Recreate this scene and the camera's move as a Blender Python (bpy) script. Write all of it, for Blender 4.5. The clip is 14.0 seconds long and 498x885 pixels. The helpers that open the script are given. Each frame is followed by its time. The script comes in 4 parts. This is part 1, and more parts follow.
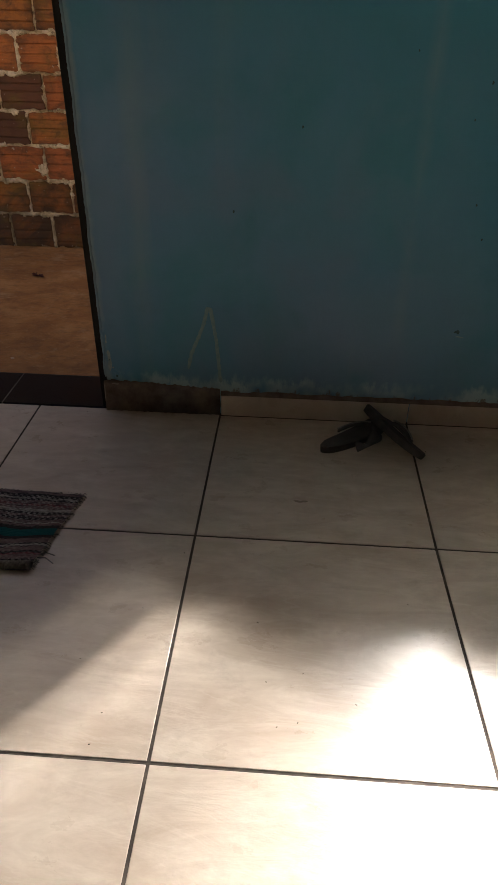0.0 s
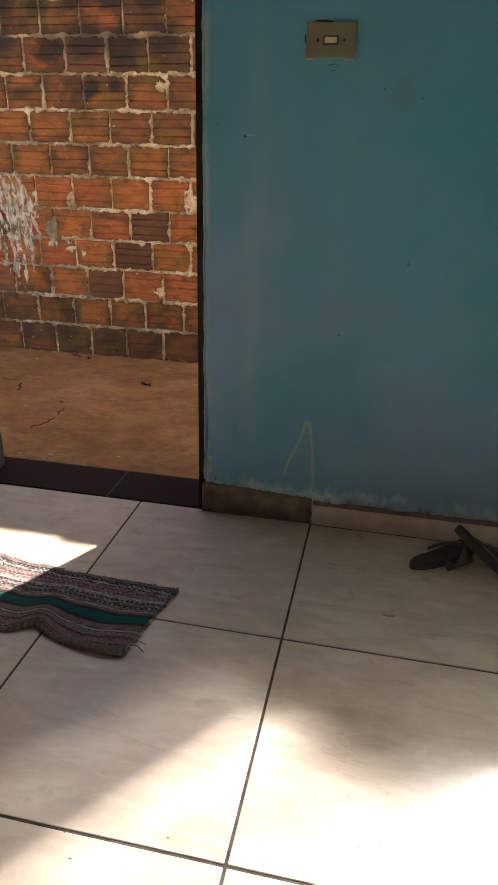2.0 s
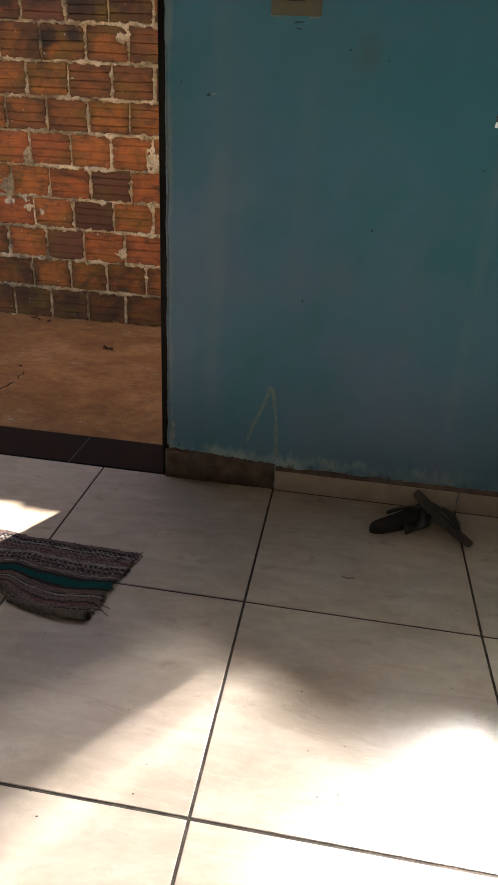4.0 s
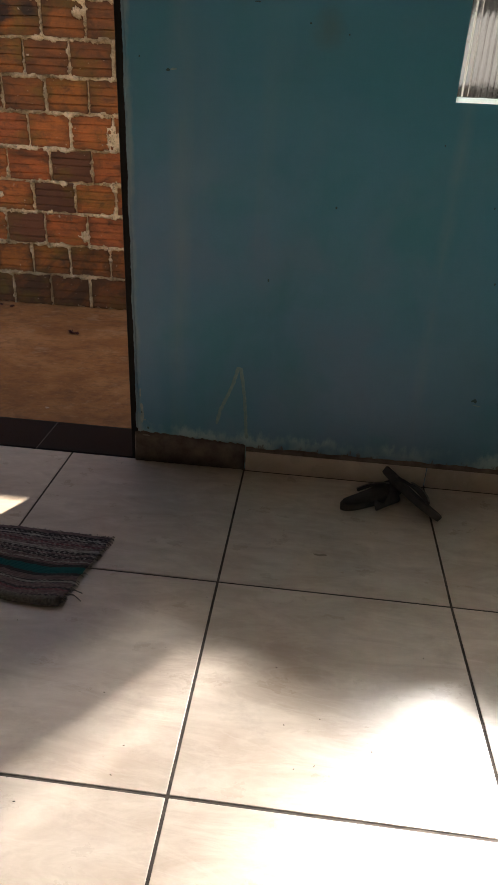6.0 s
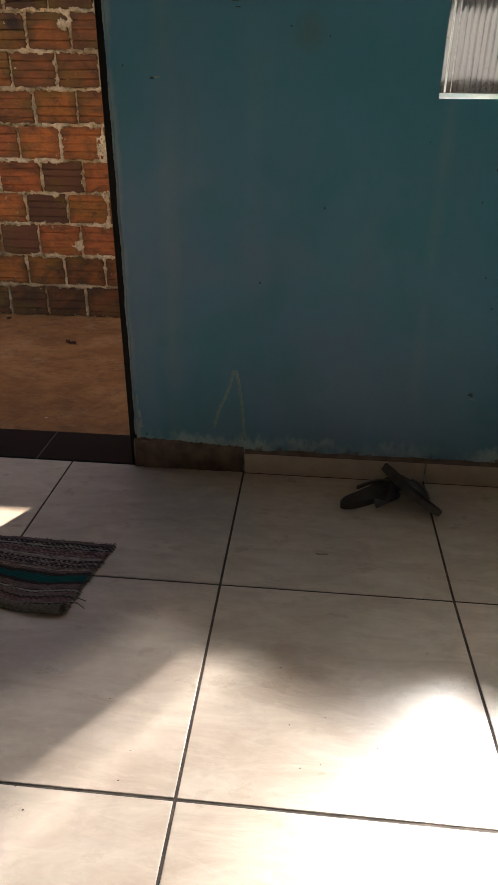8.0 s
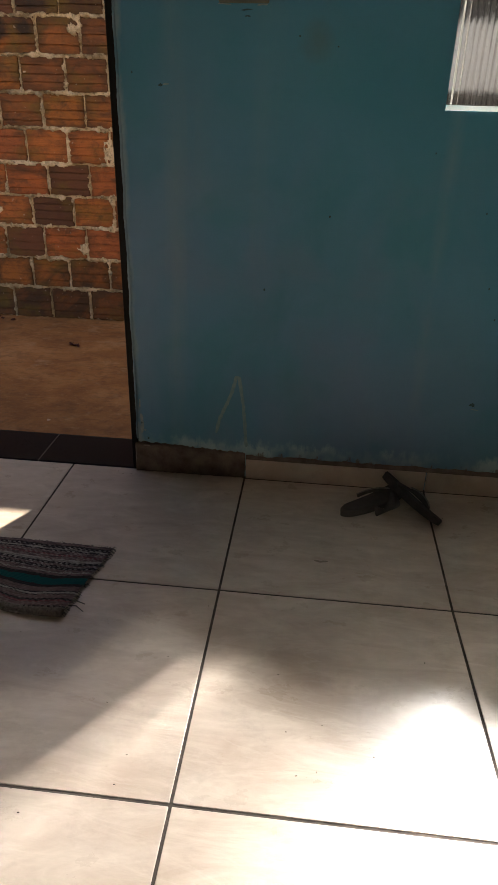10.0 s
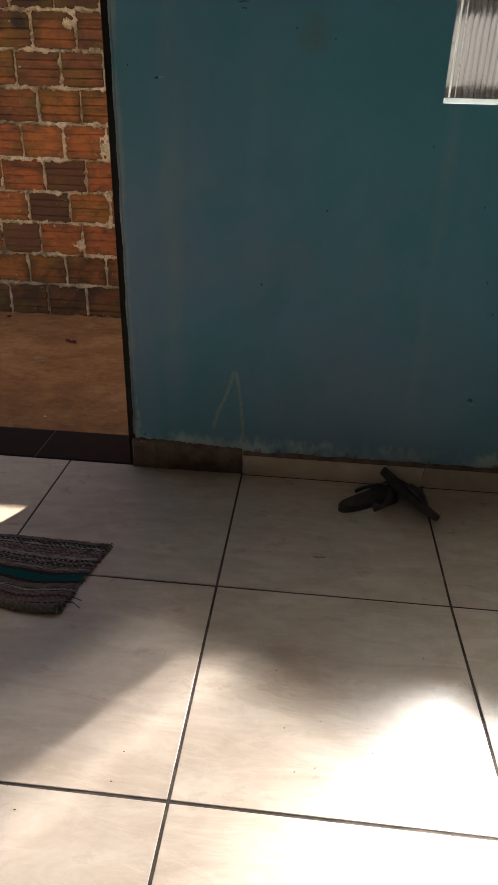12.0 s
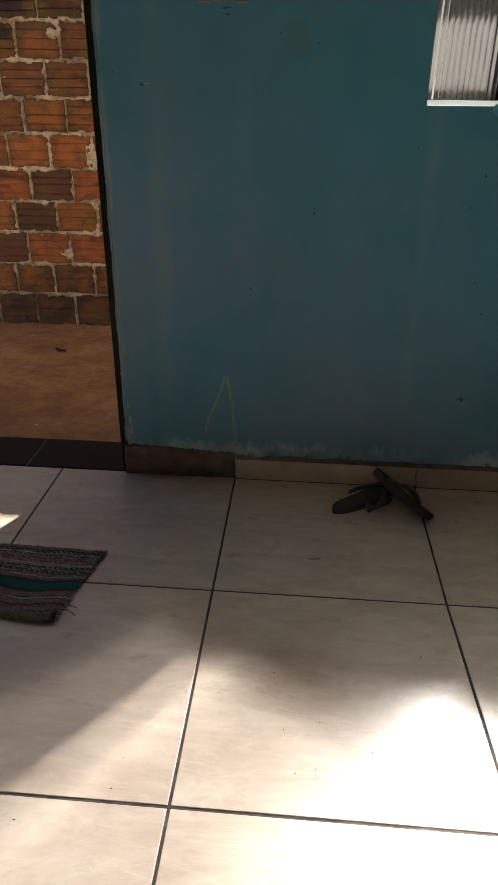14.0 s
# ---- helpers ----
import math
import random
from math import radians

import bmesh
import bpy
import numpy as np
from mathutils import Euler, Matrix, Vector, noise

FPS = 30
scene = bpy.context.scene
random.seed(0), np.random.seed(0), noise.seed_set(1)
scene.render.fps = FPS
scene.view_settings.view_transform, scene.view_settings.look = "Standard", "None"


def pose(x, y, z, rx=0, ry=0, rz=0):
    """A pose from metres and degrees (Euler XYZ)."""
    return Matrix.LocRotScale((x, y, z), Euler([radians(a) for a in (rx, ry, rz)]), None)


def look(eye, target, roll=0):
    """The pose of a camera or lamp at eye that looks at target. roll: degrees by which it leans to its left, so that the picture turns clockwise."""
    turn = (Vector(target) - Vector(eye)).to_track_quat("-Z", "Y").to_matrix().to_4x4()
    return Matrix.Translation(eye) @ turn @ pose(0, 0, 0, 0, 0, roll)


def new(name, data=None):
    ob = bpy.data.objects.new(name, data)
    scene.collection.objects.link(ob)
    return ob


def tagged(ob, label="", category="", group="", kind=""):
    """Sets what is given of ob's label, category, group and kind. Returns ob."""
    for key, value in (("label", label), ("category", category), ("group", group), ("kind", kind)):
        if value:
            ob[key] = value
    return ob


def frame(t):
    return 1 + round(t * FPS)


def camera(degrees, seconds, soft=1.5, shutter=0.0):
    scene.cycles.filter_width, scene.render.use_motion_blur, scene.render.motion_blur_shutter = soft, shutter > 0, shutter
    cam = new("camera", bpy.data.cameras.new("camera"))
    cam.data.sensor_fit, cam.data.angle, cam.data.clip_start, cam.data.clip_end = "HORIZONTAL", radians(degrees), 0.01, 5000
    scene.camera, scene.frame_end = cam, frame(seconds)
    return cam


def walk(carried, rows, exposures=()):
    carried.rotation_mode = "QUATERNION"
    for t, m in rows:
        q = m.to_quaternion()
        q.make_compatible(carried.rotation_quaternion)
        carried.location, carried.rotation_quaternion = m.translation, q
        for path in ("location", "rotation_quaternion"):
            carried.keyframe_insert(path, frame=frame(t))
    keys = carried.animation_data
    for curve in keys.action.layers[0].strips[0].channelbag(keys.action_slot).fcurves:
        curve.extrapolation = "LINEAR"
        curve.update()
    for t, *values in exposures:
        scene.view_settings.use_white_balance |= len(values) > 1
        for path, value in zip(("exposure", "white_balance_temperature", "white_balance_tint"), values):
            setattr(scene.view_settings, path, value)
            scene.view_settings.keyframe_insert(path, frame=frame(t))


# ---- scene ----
cam = camera(41.3, 14.0)
PATH = [
    (0, (0.632, -1.721, 1.043), (0.527, -0.057, -0.066), 0.8),
    (0.3, (0.634, -1.786, 1.028), (0.498, -0.116, -0.064), -0.6),
    (0.5, (0.592, -1.802, 1.029), (0.529, -0.09, -0.004), 3.0),
    (1, (0.624, -1.803, 1.035), (0.481, -0.104, -0.01), 0.7),
    (1.2, (0.630, -1.800, 1.049), (0.411, -0.064, 0.080), -0.1),
    (1.5, (0.612, -1.802, 1.048), (0.282, -0.002, 0.242), 1.1),
    (1.8, (0.618, -1.803, 1.077), (0.236, -0.008, 0.281), 0.6),
    (2, (0.595, -1.805, 1.055), (0.233, -0.009, 0.253), 1.4),
    (2.5, (0.606, -1.809, 1.057), (0.308, -0.027, 0.198), 1.6),
    (3, (0.616, -1.813, 1.052), (0.3, -0.023, 0.218), 0.1),
    (3.5, (0.603, -1.812, 1.056), (0.296, -0.045, 0.173), 1.6),
    (4, (0.596, -1.81, 1.061), (0.354, -0.038, 0.167), 3.1),
    (4.2, (0.595, -1.807, 1.059), (0.399, -0.047, 0.129), 4.1),
    (6.3, (0.604, -1.814, 1.053), (0.457, -0.052, 0.119), 2.8),
    (6.5, (0.606, -1.816, 1.054), (0.446, -0.055, 0.12), 2.2),
    (7, (0.612, -1.812, 1.05), (0.438, -0.055, 0.11), 1.2),
    (7.5, (0.612, -1.815, 1.047), (0.453, -0.048, 0.125), 0.8),
    (8, (0.619, -1.816, 1.056), (0.455, -0.052, 0.128), 0.6),
    (10.5, (0.616, -1.819, 1.061), (0.439, -0.049, 0.147), 2.0),
    (11, (0.612, -1.813, 1.053), (0.423, -0.045, 0.138), 2.2),
    (11.5, (0.615, -1.812, 1.048), (0.441, -0.037, 0.143), 1.8),
    (12, (0.617, -1.814, 1.051), (0.458, -0.046, 0.131), 1.6),
    (12.5, (0.611, -1.816, 1.045), (0.449, -0.044, 0.132), 1.4),
    (13, (0.607, -1.814, 1.039), (0.443, -0.044, 0.123), 1.5),
    (13.5, (0.624, -1.817, 1.053), (0.506, -0.047, 0.129), 0.8),
    (14, (0.615, -1.819, 1.045), (0.48, -0.04, 0.142), 0.7),
]
BASE = 1.83
EXPOSURES = [(t, BASE + e, kelvin, 10) for t, e, kelvin in (
    (0.0, -0.83, 6500), (0.3, -1.12, 6500), (0.5, -0.99, 6500), (1.0, -1.2, 6420), (1.2, -0.82, 6330), (1.5, -0.07, 6320), (2.0, 0.2, 6460), (2.5, 0.1, 6460), (3.0, 0.04, 6460), (3.5, -0.09, 6450),
    (4.2, -0.18, 6400), (6.3, -0.5, 6400), (8.2, -0.55, 6400), (10.3, -0.54, 6400), (14.0, -0.55, 6400))]
walk(cam, [(t, look(eye, target, roll)) for t, eye, target, roll in PATH], EXPOSURES)

# ---- daylight ----
RUN_Y, RUN_X = 0.78, 0.39          # how far the sunlight shifts per metre of fall, towards -y and -x
ELEVATION = math.atan(1 / math.hypot(RUN_X, RUN_Y))
sky_world = bpy.data.worlds.new("sky")
scene.world = sky_world
sky_world.use_nodes = True
sky_nodes = sky_world.node_tree.nodes
sky = sky_nodes.new("ShaderNodeTexSky")
sky.sky_type, sky.sun_disc = "NISHITA", False
sky.sun_elevation, sky.sun_rotation = ELEVATION, math.atan2(RUN_X, RUN_Y)
sky_world.node_tree.links.new(sky.outputs[0], sky_nodes["Background"].inputs[0])
sky_nodes["Background"].inputs[1].default_value = 0.10

sun = new("sun", bpy.data.lights.new("sun", "SUN"))
sun.data.energy, sun.data.angle, sun.data.color = 5.0, radians(0.6), (1.0, 0.90, 0.76)
sun.matrix_world = look((RUN_X * 6, RUN_Y * 6, 6), (0, 0, 0))


def window_light(x0, x1, to_x, to_y, watts, spread):
    """Sunlight that a pane of ribbed glass bends and scatters into the room: an area lamp across the beam, standing on the sill."""
    lamp = new("window_light", bpy.data.lights.new("window_light", "AREA"))
    lamp.data.shape, lamp.data.size, lamp.data.size_y = "RECTANGLE", x1 - x0, 0.7
    lamp.data.energy, lamp.data.spread, lamp.data.color = watts, radians(spread), (1.0, 0.953, 0.905)
    turn, way = look((0, 0, 0), (to_x, to_y, -1)), Vector((to_x, to_y, -1)).normalized()
    across, upward = turn.to_3x3() @ Vector((1, 0, 0)), turn.to_3x3() @ Vector((0, 1, 0))
    middle = Vector(((x0 + x1) / 2, -0.01, 1.07)) + upward * 0.35
    # along the beam until the whole lamp is clear of the wall
    back = middle.y + abs(across.y) * (x1 - x0) / 2 + abs(upward.y) * 0.35
    middle += way * max(0.0, (back + 0.012) / -way.y)
    lamp.matrix_world = Matrix.Translation(middle) @ turn


for beam in ((1.16, 2.00, -0.275, -0.962, 3.70, 11.5), (1.107, 2.00, -0.670, -0.984, 1.70, 8.2), (1.10, 1.50, -0.385, -0.925, 0.65, 13.3),
             (0.95, 1.07, -0.532, -0.735, 0.040, 8.5), (0.970, 1.10, -0.532, -0.735, 0.036, 5.4), (0.92, 1.04, -0.575, -0.655, 0.040, 7.5), (0.92, 1.04, -0.960, -0.930, 0.019, 14.0),
             (0.978, 0.990, -0.532, -0.735, 0.030, 3.0), (1.030, 1.040, -0.524, -0.740, 0.022, 2.4), (1.080, 1.088, -0.531, -0.735, 0.016, 2.4)):
    window_light(*beam)


# ---- materials ----
WIN_L, RIB = 0.897, 0.0135          # the window's edge, and the spacing of the ribs in its glass
def material(name, rough=0.6, metal=0.0, spec=0.5):
    m = bpy.data.materials.new(name)
    m.use_nodes = True
    b = m.node_tree.nodes["Principled BSDF"]
    b.inputs["Roughness"].default_value, b.inputs["Metallic"].default_value = rough, metal
    b.inputs["Specular IOR Level"].default_value = spec
    return m, m.node_tree.nodes, m.node_tree.links, b


def where(n, l, scale=(1, 1, 1), world=True):
    """Coordinates in metres, stretched."""
    src = n.new("ShaderNodeNewGeometry").outputs["Position"] if world else n.new("ShaderNodeTexCoord").outputs["Object"]
    mp = n.new("ShaderNodeMapping")
    mp.inputs["Scale"].default_value = scale
    l.new(src, mp.inputs["Vector"])
    return mp.outputs[0]


def fuzz(n, l, co, scale, detail=4, rough=0.6, warp=0.0):
    t = n.new("ShaderNodeTexNoise")
    t.inputs["Scale"].default_value, t.inputs["Detail"].default_value = scale, detail
    t.inputs["Roughness"].default_value, t.inputs["Distortion"].default_value = rough, warp
    l.new(co, t.inputs["Vector"])
    return t.outputs["Fac"]


def ramp(n, l, fac, stops, smooth=True):
    r = n.new("ShaderNodeValToRGB")
    r.color_ramp.interpolation = "LINEAR" if smooth else "CONSTANT"
    e = r.color_ramp.elements
    for k, (at, col) in enumerate(stops):
        q = e[k] if k < 2 else e.new(at)
        q.position, q.color = at, (*col, 1) if len(col) == 3 else col
    l.new(fac, r.inputs[0])
    return r.outputs[0]


def grey(n, l, fac, lo, hi, a=0.0, b=1.0):
    r = n.new("ShaderNodeMapRange")
    for k, v in enumerate((lo, hi, a, b)):
        r.inputs[k + 1].default_value = v
    l.new(fac, r.inputs[0])
    return r.outputs[0]


def mixed(n, l, fac, a, b, how="MIX"):
    m = n.new("ShaderNodeMix")
    m.data_type, m.blend_type = "RGBA", how
    for sock, v in ((m.inputs[0], fac), (m.inputs[6], a), (m.inputs[7], b)):
        if isinstance(v, tuple):
            sock.default_value = (*v, 1)
        elif isinstance(v, (int, float)):
            sock.default_value = v
        else:
            l.new(v, sock)
    return m.outputs[2]


def maths(n, l, how, a, b):
    m = n.new("ShaderNodeMath")
    m.operation = how
    for sock, v in zip(m.inputs, (a, b)):
        if isinstance(v, (int, float)):
            sock.default_value = v
        else:
            l.new(v, sock)
    return m.outputs[0]


def relief(n, l, b, height, strength, distance):
    u = n.new("ShaderNodeBump")
    u.inputs["Strength"].default_value, u.inputs["Distance"].default_value = strength, distance
    l.new(height, u.inputs["Height"])
    l.new(u.outputs[0], b.inputs["Normal"])


def blue_paint():
    m, n, l, b = material("blue_paint", 0.6, 0.0, 0.22)
    co = where(n, l)
    big = fuzz(n, l, co, 1.6, 3, 0.5, 0.4)
    col = ramp(n, l, big, [(0.32, (0.100, 0.304, 0.408)), (0.5, (0.138, 0.302, 0.452)), (0.64, (0.203, 0.319, 0.462))])
    haze = fuzz(n, l, where(n, l, (1, 1, 0.8)), 2.7, 4, 0.55, 0.6)
    col = mixed(n, l, grey(n, l, haze, 0.5, 0.7, 0, 0.55), col, (0.163, 0.281, 0.381))
    col = mixed(n, l, grey(n, l, haze, 0.46, 0.3, 0, 0.5), col, (0.062, 0.260, 0.305))
    patch = fuzz(n, l, where(n, l, (1, 1, 0.9)), 4.6, 3, 0.5, 0.3)
    col = mixed(n, l, grey(n, l, patch, 0.52, 0.66, 0, 0.42), col, (0.192, 0.287, 0.422))
    col = mixed(n, l, grey(n, l, patch, 0.46, 0.33, 0, 0.42), col, (0.070, 0.287, 0.350))
    streak = fuzz(n, l, where(n, l, (7, 7, 0.5)), 1.0, 4, 0.6)
    col = mixed(n, l, grey(n, l, streak, 0.58, 0.8, 0, 0.35), col, (0.271, 0.354, 0.366))
    smear = fuzz(n, l, where(n, l, (1, 1, 1.6)), 5.0, 5, 0.65)
    col = mixed(n, l, grey(n, l, smear, 0.6, 0.8, 0, 0.3), col, (0.10, 0.20, 0.20))
    sep = n.new("ShaderNodeSeparateXYZ")
    l.new(co, sep.inputs[0])
    # greener coat towards the top and the window, lightened slightly to imitate brighter light there
    climb = maths(n, l, "ADD", maths(n, l, "ADD", sep.outputs[2], maths(n, l, "MULTIPLY", sep.outputs[0], 0.8)), maths(n, l, "MULTIPLY", maths(n, l, "SUBTRACT", big, 0.5), 1.2))
    col = mixed(n, l, grey(n, l, climb, 0.98, 1.60, 0, 0.70), col, (0.070, 0.302, 0.412))
    # old pale drips down the paint, and a greasy smudge beside the nail holes
    for at, wide, much in ((0.932, 0.025, 0.264), (0.231, 0.037, 0.223)):
        near = grey(n, l, maths(n, l, "ABSOLUTE", maths(n, l, "SUBTRACT", sep.outputs[0], at), 0.0), wide, 0.0)
        col = mixed(n, l, maths(n, l, "MULTIPLY", near, grey(n, l, fuzz(n, l, where(n, l, (4, 1, 2.2)), 1.3, 5, 0.6), 0.42, 0.62, 0, much)), col, (0.281, 0.375, 0.386))
    away = n.new("ShaderNodeVectorMath")
    away.operation = "DISTANCE"
    l.new(co, away.inputs[0])
    away.inputs[1].default_value = (0.585, 0.0, 1.195)
    smudge = maths(n, l, "ADD", grey(n, l, away.outputs["Value"], 0.065, 0.01), maths(n, l, "MULTIPLY", maths(n, l, "SUBTRACT", smear, 0.5), 1.5))
    col = mixed(n, l, grey(n, l, smudge, 0.3, 0.9, 0, 0.5), col, (0.12, 0.21, 0.19))
    # bare, flaked paint low down along the skirting
    low = grey(n, l, sep.outputs[2], 0.19, 0.08)
    flake = maths(n, l, "MULTIPLY", low, fuzz(n, l, where(n, l, (1, 1, 0.45)), 34, 6, 0.7))
    col = mixed(n, l, maths(n, l, "MULTIPLY", grey(n, l, flake, 0.28, 0.42, 0, 0.95), grey(n, l, fuzz(n, l, co, 7, 3), 0.38, 0.60)), col, (0.383, 0.552, 0.568))
    col = mixed(n, l, grey(n, l, flake, 0.52, 0.58, 0, 0.8), col, (0.16, 0.11, 0.08))
    edge = grey(n, l, sep.outputs[0], 0.135, 0.098)
    wear = maths(n, l, "MULTIPLY", edge, fuzz(n, l, where(n, l, (1, 1, 0.4)), 16, 5, 0.7))
    col = mixed(n, l, grey(n, l, wear, 0.32, 0.50, 0, 0.65), col, (0.338, 0.417, 0.427))
    l.new(col, b.inputs["Base Color"])
    h = maths(n, l, "ADD", fuzz(n, l, co, 3.0, 3), maths(n, l, "MULTIPLY", fuzz(n, l, co, 60, 4), 0.12))
    l.new(grey(n, l, smear, 0.3, 0.8, 0.5, 0.75), b.inputs["Roughness"])
    relief(n, l, b, h, 0.5, 0.012)
    return m


def floor_tile():
    m, n, l, b = material("floor_tile", 0.3)
    rnd = n.new("ShaderNodeObjectInfo").outputs["Random"]
    co = where(n, l, (1.0, 3.4, 1))
    shift = n.new("ShaderNodeVectorMath")
    shift.operation = "ADD"
    l.new(co, shift.inputs[0])
    l.new(maths(n, l, "MULTIPLY", rnd, 37.0), shift.inputs[1])
    vein = fuzz(n, l, shift.outputs[0], 3.2, 7, 0.62, 1.4)
    fine = fuzz(n, l, where(n, l, (2.0, 5.6, 1)), 3.6, 6, 0.62, 1.8)
    cloud = fuzz(n, l, where(n, l, (1, 1.5, 1)), 5.5, 4, 0.55, 0.8)
    col = ramp(n, l, vein, [(0.3, (0.502, 0.405, 0.316)), (0.5, (0.582, 0.483, 0.392)), (0.62, (0.643, 0.547, 0.450)), (0.75, (0.542, 0.443, 0.354))])
    col = mixed(n, l, grey(n, l, fine, 0.52, 0.70, 0, 0.36), col, (0.743, 0.653, 0.556))
    col = mixed(n, l, grey(n, l, fine, 0.46, 0.32, 0, 0.16), col, (0.432, 0.337, 0.258))
    col = mixed(n, l, grey(n, l, cloud, 0.48, 0.68, 0, 0.5), col, (0.442, 0.342, 0.263))
    # thin pale veins wandering across each tile
    wander = fuzz(n, l, shift.outputs[0], 2.6, 5, 0.62, 1.8)
    thin = grey(n, l, maths(n, l, "ABSOLUTE", maths(n, l, "SUBTRACT", wander, 0.52), 0.0), 0.035, 0.0, 0, 0.16)
    col = mixed(n, l, maths(n, l, "MULTIPLY", thin, grey(n, l, cloud, 0.40, 0.60)), col, (0.763, 0.683, 0.594))
    dirt = fuzz(n, l, where(n, l, (1, 1.4, 1)), 8, 6, 0.7)
    col = mixed(n, l, grey(n, l, dirt, 0.54, 0.74, 0, 0.4), col, (0.332, 0.258, 0.197))
    l.new(col, b.inputs["Base Color"])
    l.new(grey(n, l, dirt, 0.3, 0.75, 0.22, 0.5), b.inputs["Roughness"])
    relief(n, l, b, maths(n, l, "ADD", vein, maths(n, l, "MULTIPLY", fine, 0.8)), 0.2, 0.004)
    return m


def grout():
    m, n, l, b = material("grout", 0.9)
    f = fuzz(n, l, where(n, l), 25, 5)
    l.new(ramp(n, l, f, [(0.35, (0.034, 0.025, 0.019)), (0.6, (0.080, 0.061, 0.047)), (0.8, (0.17, 0.135, 0.108))]), b.inputs["Base Color"])
    relief(n, l, b, f, 0.6, 0.003)
    return m


SOOT = ((-1.40, 1.53, 0.08), (-1.12, 1.50, 0.085), (-0.94, 1.53, 0.105), (-0.76, 1.51, 0.105), (-0.55, 1.53, 0.085), (-1.38, 1.70, 0.10), (-1.18, 1.695, 0.075), (-0.99, 1.70, 0.075),
        (-0.80, 1.70, 0.07), (-0.60, 1.69, 0.065), (-0.925, 1.325, 0.055), (-0.80, 1.34, 0.04))


def soot_blots(n, l, ragged):
    """Black smoke stains in certain places on the yard wall, 0 to 1."""
    co = where(n, l, (1, 0, 1.25))
    most = None
    for x, z, r in SOOT:
        away = n.new("ShaderNodeVectorMath")
        away.operation = "DISTANCE"
        l.new(co, away.inputs[0])
        away.inputs[1].default_value = (x, 0, z * 1.25)
        here = grey(n, l, away.outputs["Value"], r * 1.5, r * 0.3)
        most = here if most is None else maths(n, l, "MAXIMUM", most, here)
    return grey(n, l, maths(n, l, "ADD", most, maths(n, l, "MULTIPLY", maths(n, l, "SUBTRACT", ragged, 0.5), 1.5)), 0.12, 0.75, 0, 0.93)


def brick_clay(name, tones, soot_from, rim):
    m, n, l, b = material(name, 0.85, 0, 0.25)
    rnd = n.new("ShaderNodeObjectInfo").outputs["Random"]
    col = ramp(n, l, rnd, [(k / (len(tones) - 1), t) for k, t in enumerate(tones)])
    co = where(n, l)
    spot = fuzz(n, l, where(n, l, (1, 1, 1.5)), 13, 5, 0.65, 0.5)
    col = mixed(n, l, grey(n, l, spot, 0.46, 0.66, 0, 0.65), col, (0.17, 0.075, 0.035))
    line = fuzz(n, l, where(n, l, (4, 1, 70)), 2.0, 4, 0.7)
    col = mixed(n, l, grey(n, l, line, 0.46, 0.66, 0, 0.30), col, (0.13, 0.055, 0.028))
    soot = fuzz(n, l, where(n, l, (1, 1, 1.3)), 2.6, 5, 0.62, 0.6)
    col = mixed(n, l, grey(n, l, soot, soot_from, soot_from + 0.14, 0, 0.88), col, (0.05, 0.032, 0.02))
    gen = n.new("ShaderNodeSeparateXYZ")
    l.new(n.new("ShaderNodeTexCoord").outputs["Generated"], gen.inputs[0])
    # colour turns dark brown towards each brick's edges, raggedly
    off = maths(n, l, "MAXIMUM", maths(n, l, "ABSOLUTE", maths(n, l, "SUBTRACT", gen.outputs[0], 0.5), 0.0), maths(n, l, "ABSOLUTE", maths(n, l, "SUBTRACT", gen.outputs[2], 0.5), 0.0))
    worn = maths(n, l, "ADD", off, maths(n, l, "MULTIPLY", maths(n, l, "SUBTRACT", spot, 0.5), 0.55))
    col = mixed(n, l, grey(n, l, worn, 0.24, 0.50, 0, rim), col, (0.085, 0.042, 0.020))
    moss = fuzz(n, l, where(n, l, (1.3, 1, 2)), 4.2, 5, 0.6)
    col = mixed(n, l, grey(n, l, moss, 0.52, 0.70, 0, 0.6), col, (0.17, 0.115, 0.022))
    grime_streak = fuzz(n, l, where(n, l, (1, 1, 2.2)), 24, 6, 0.75)
    col = mixed(n, l, grey(n, l, grime_streak, 0.50, 0.70, 0, 0.6), col, (0.10, 0.048, 0.024))
    col = mixed(n, l, soot_blots(n, l, spot), col, (0.030, 0.022, 0.018))
    fleck = fuzz(n, l, co, 45, 3, 0.5)
    col = mixed(n, l, grey(n, l, fleck, 0.69, 0.73, 0, 0.8), col, (0.50, 0.40, 0.30))
    l.new(col, b.inputs["Base Color"])
    relief(n, l, b, maths(n, l, "ADD", maths(n, l, "ADD", line, spot), grime_streak), 0.8, 0.006)
    return m


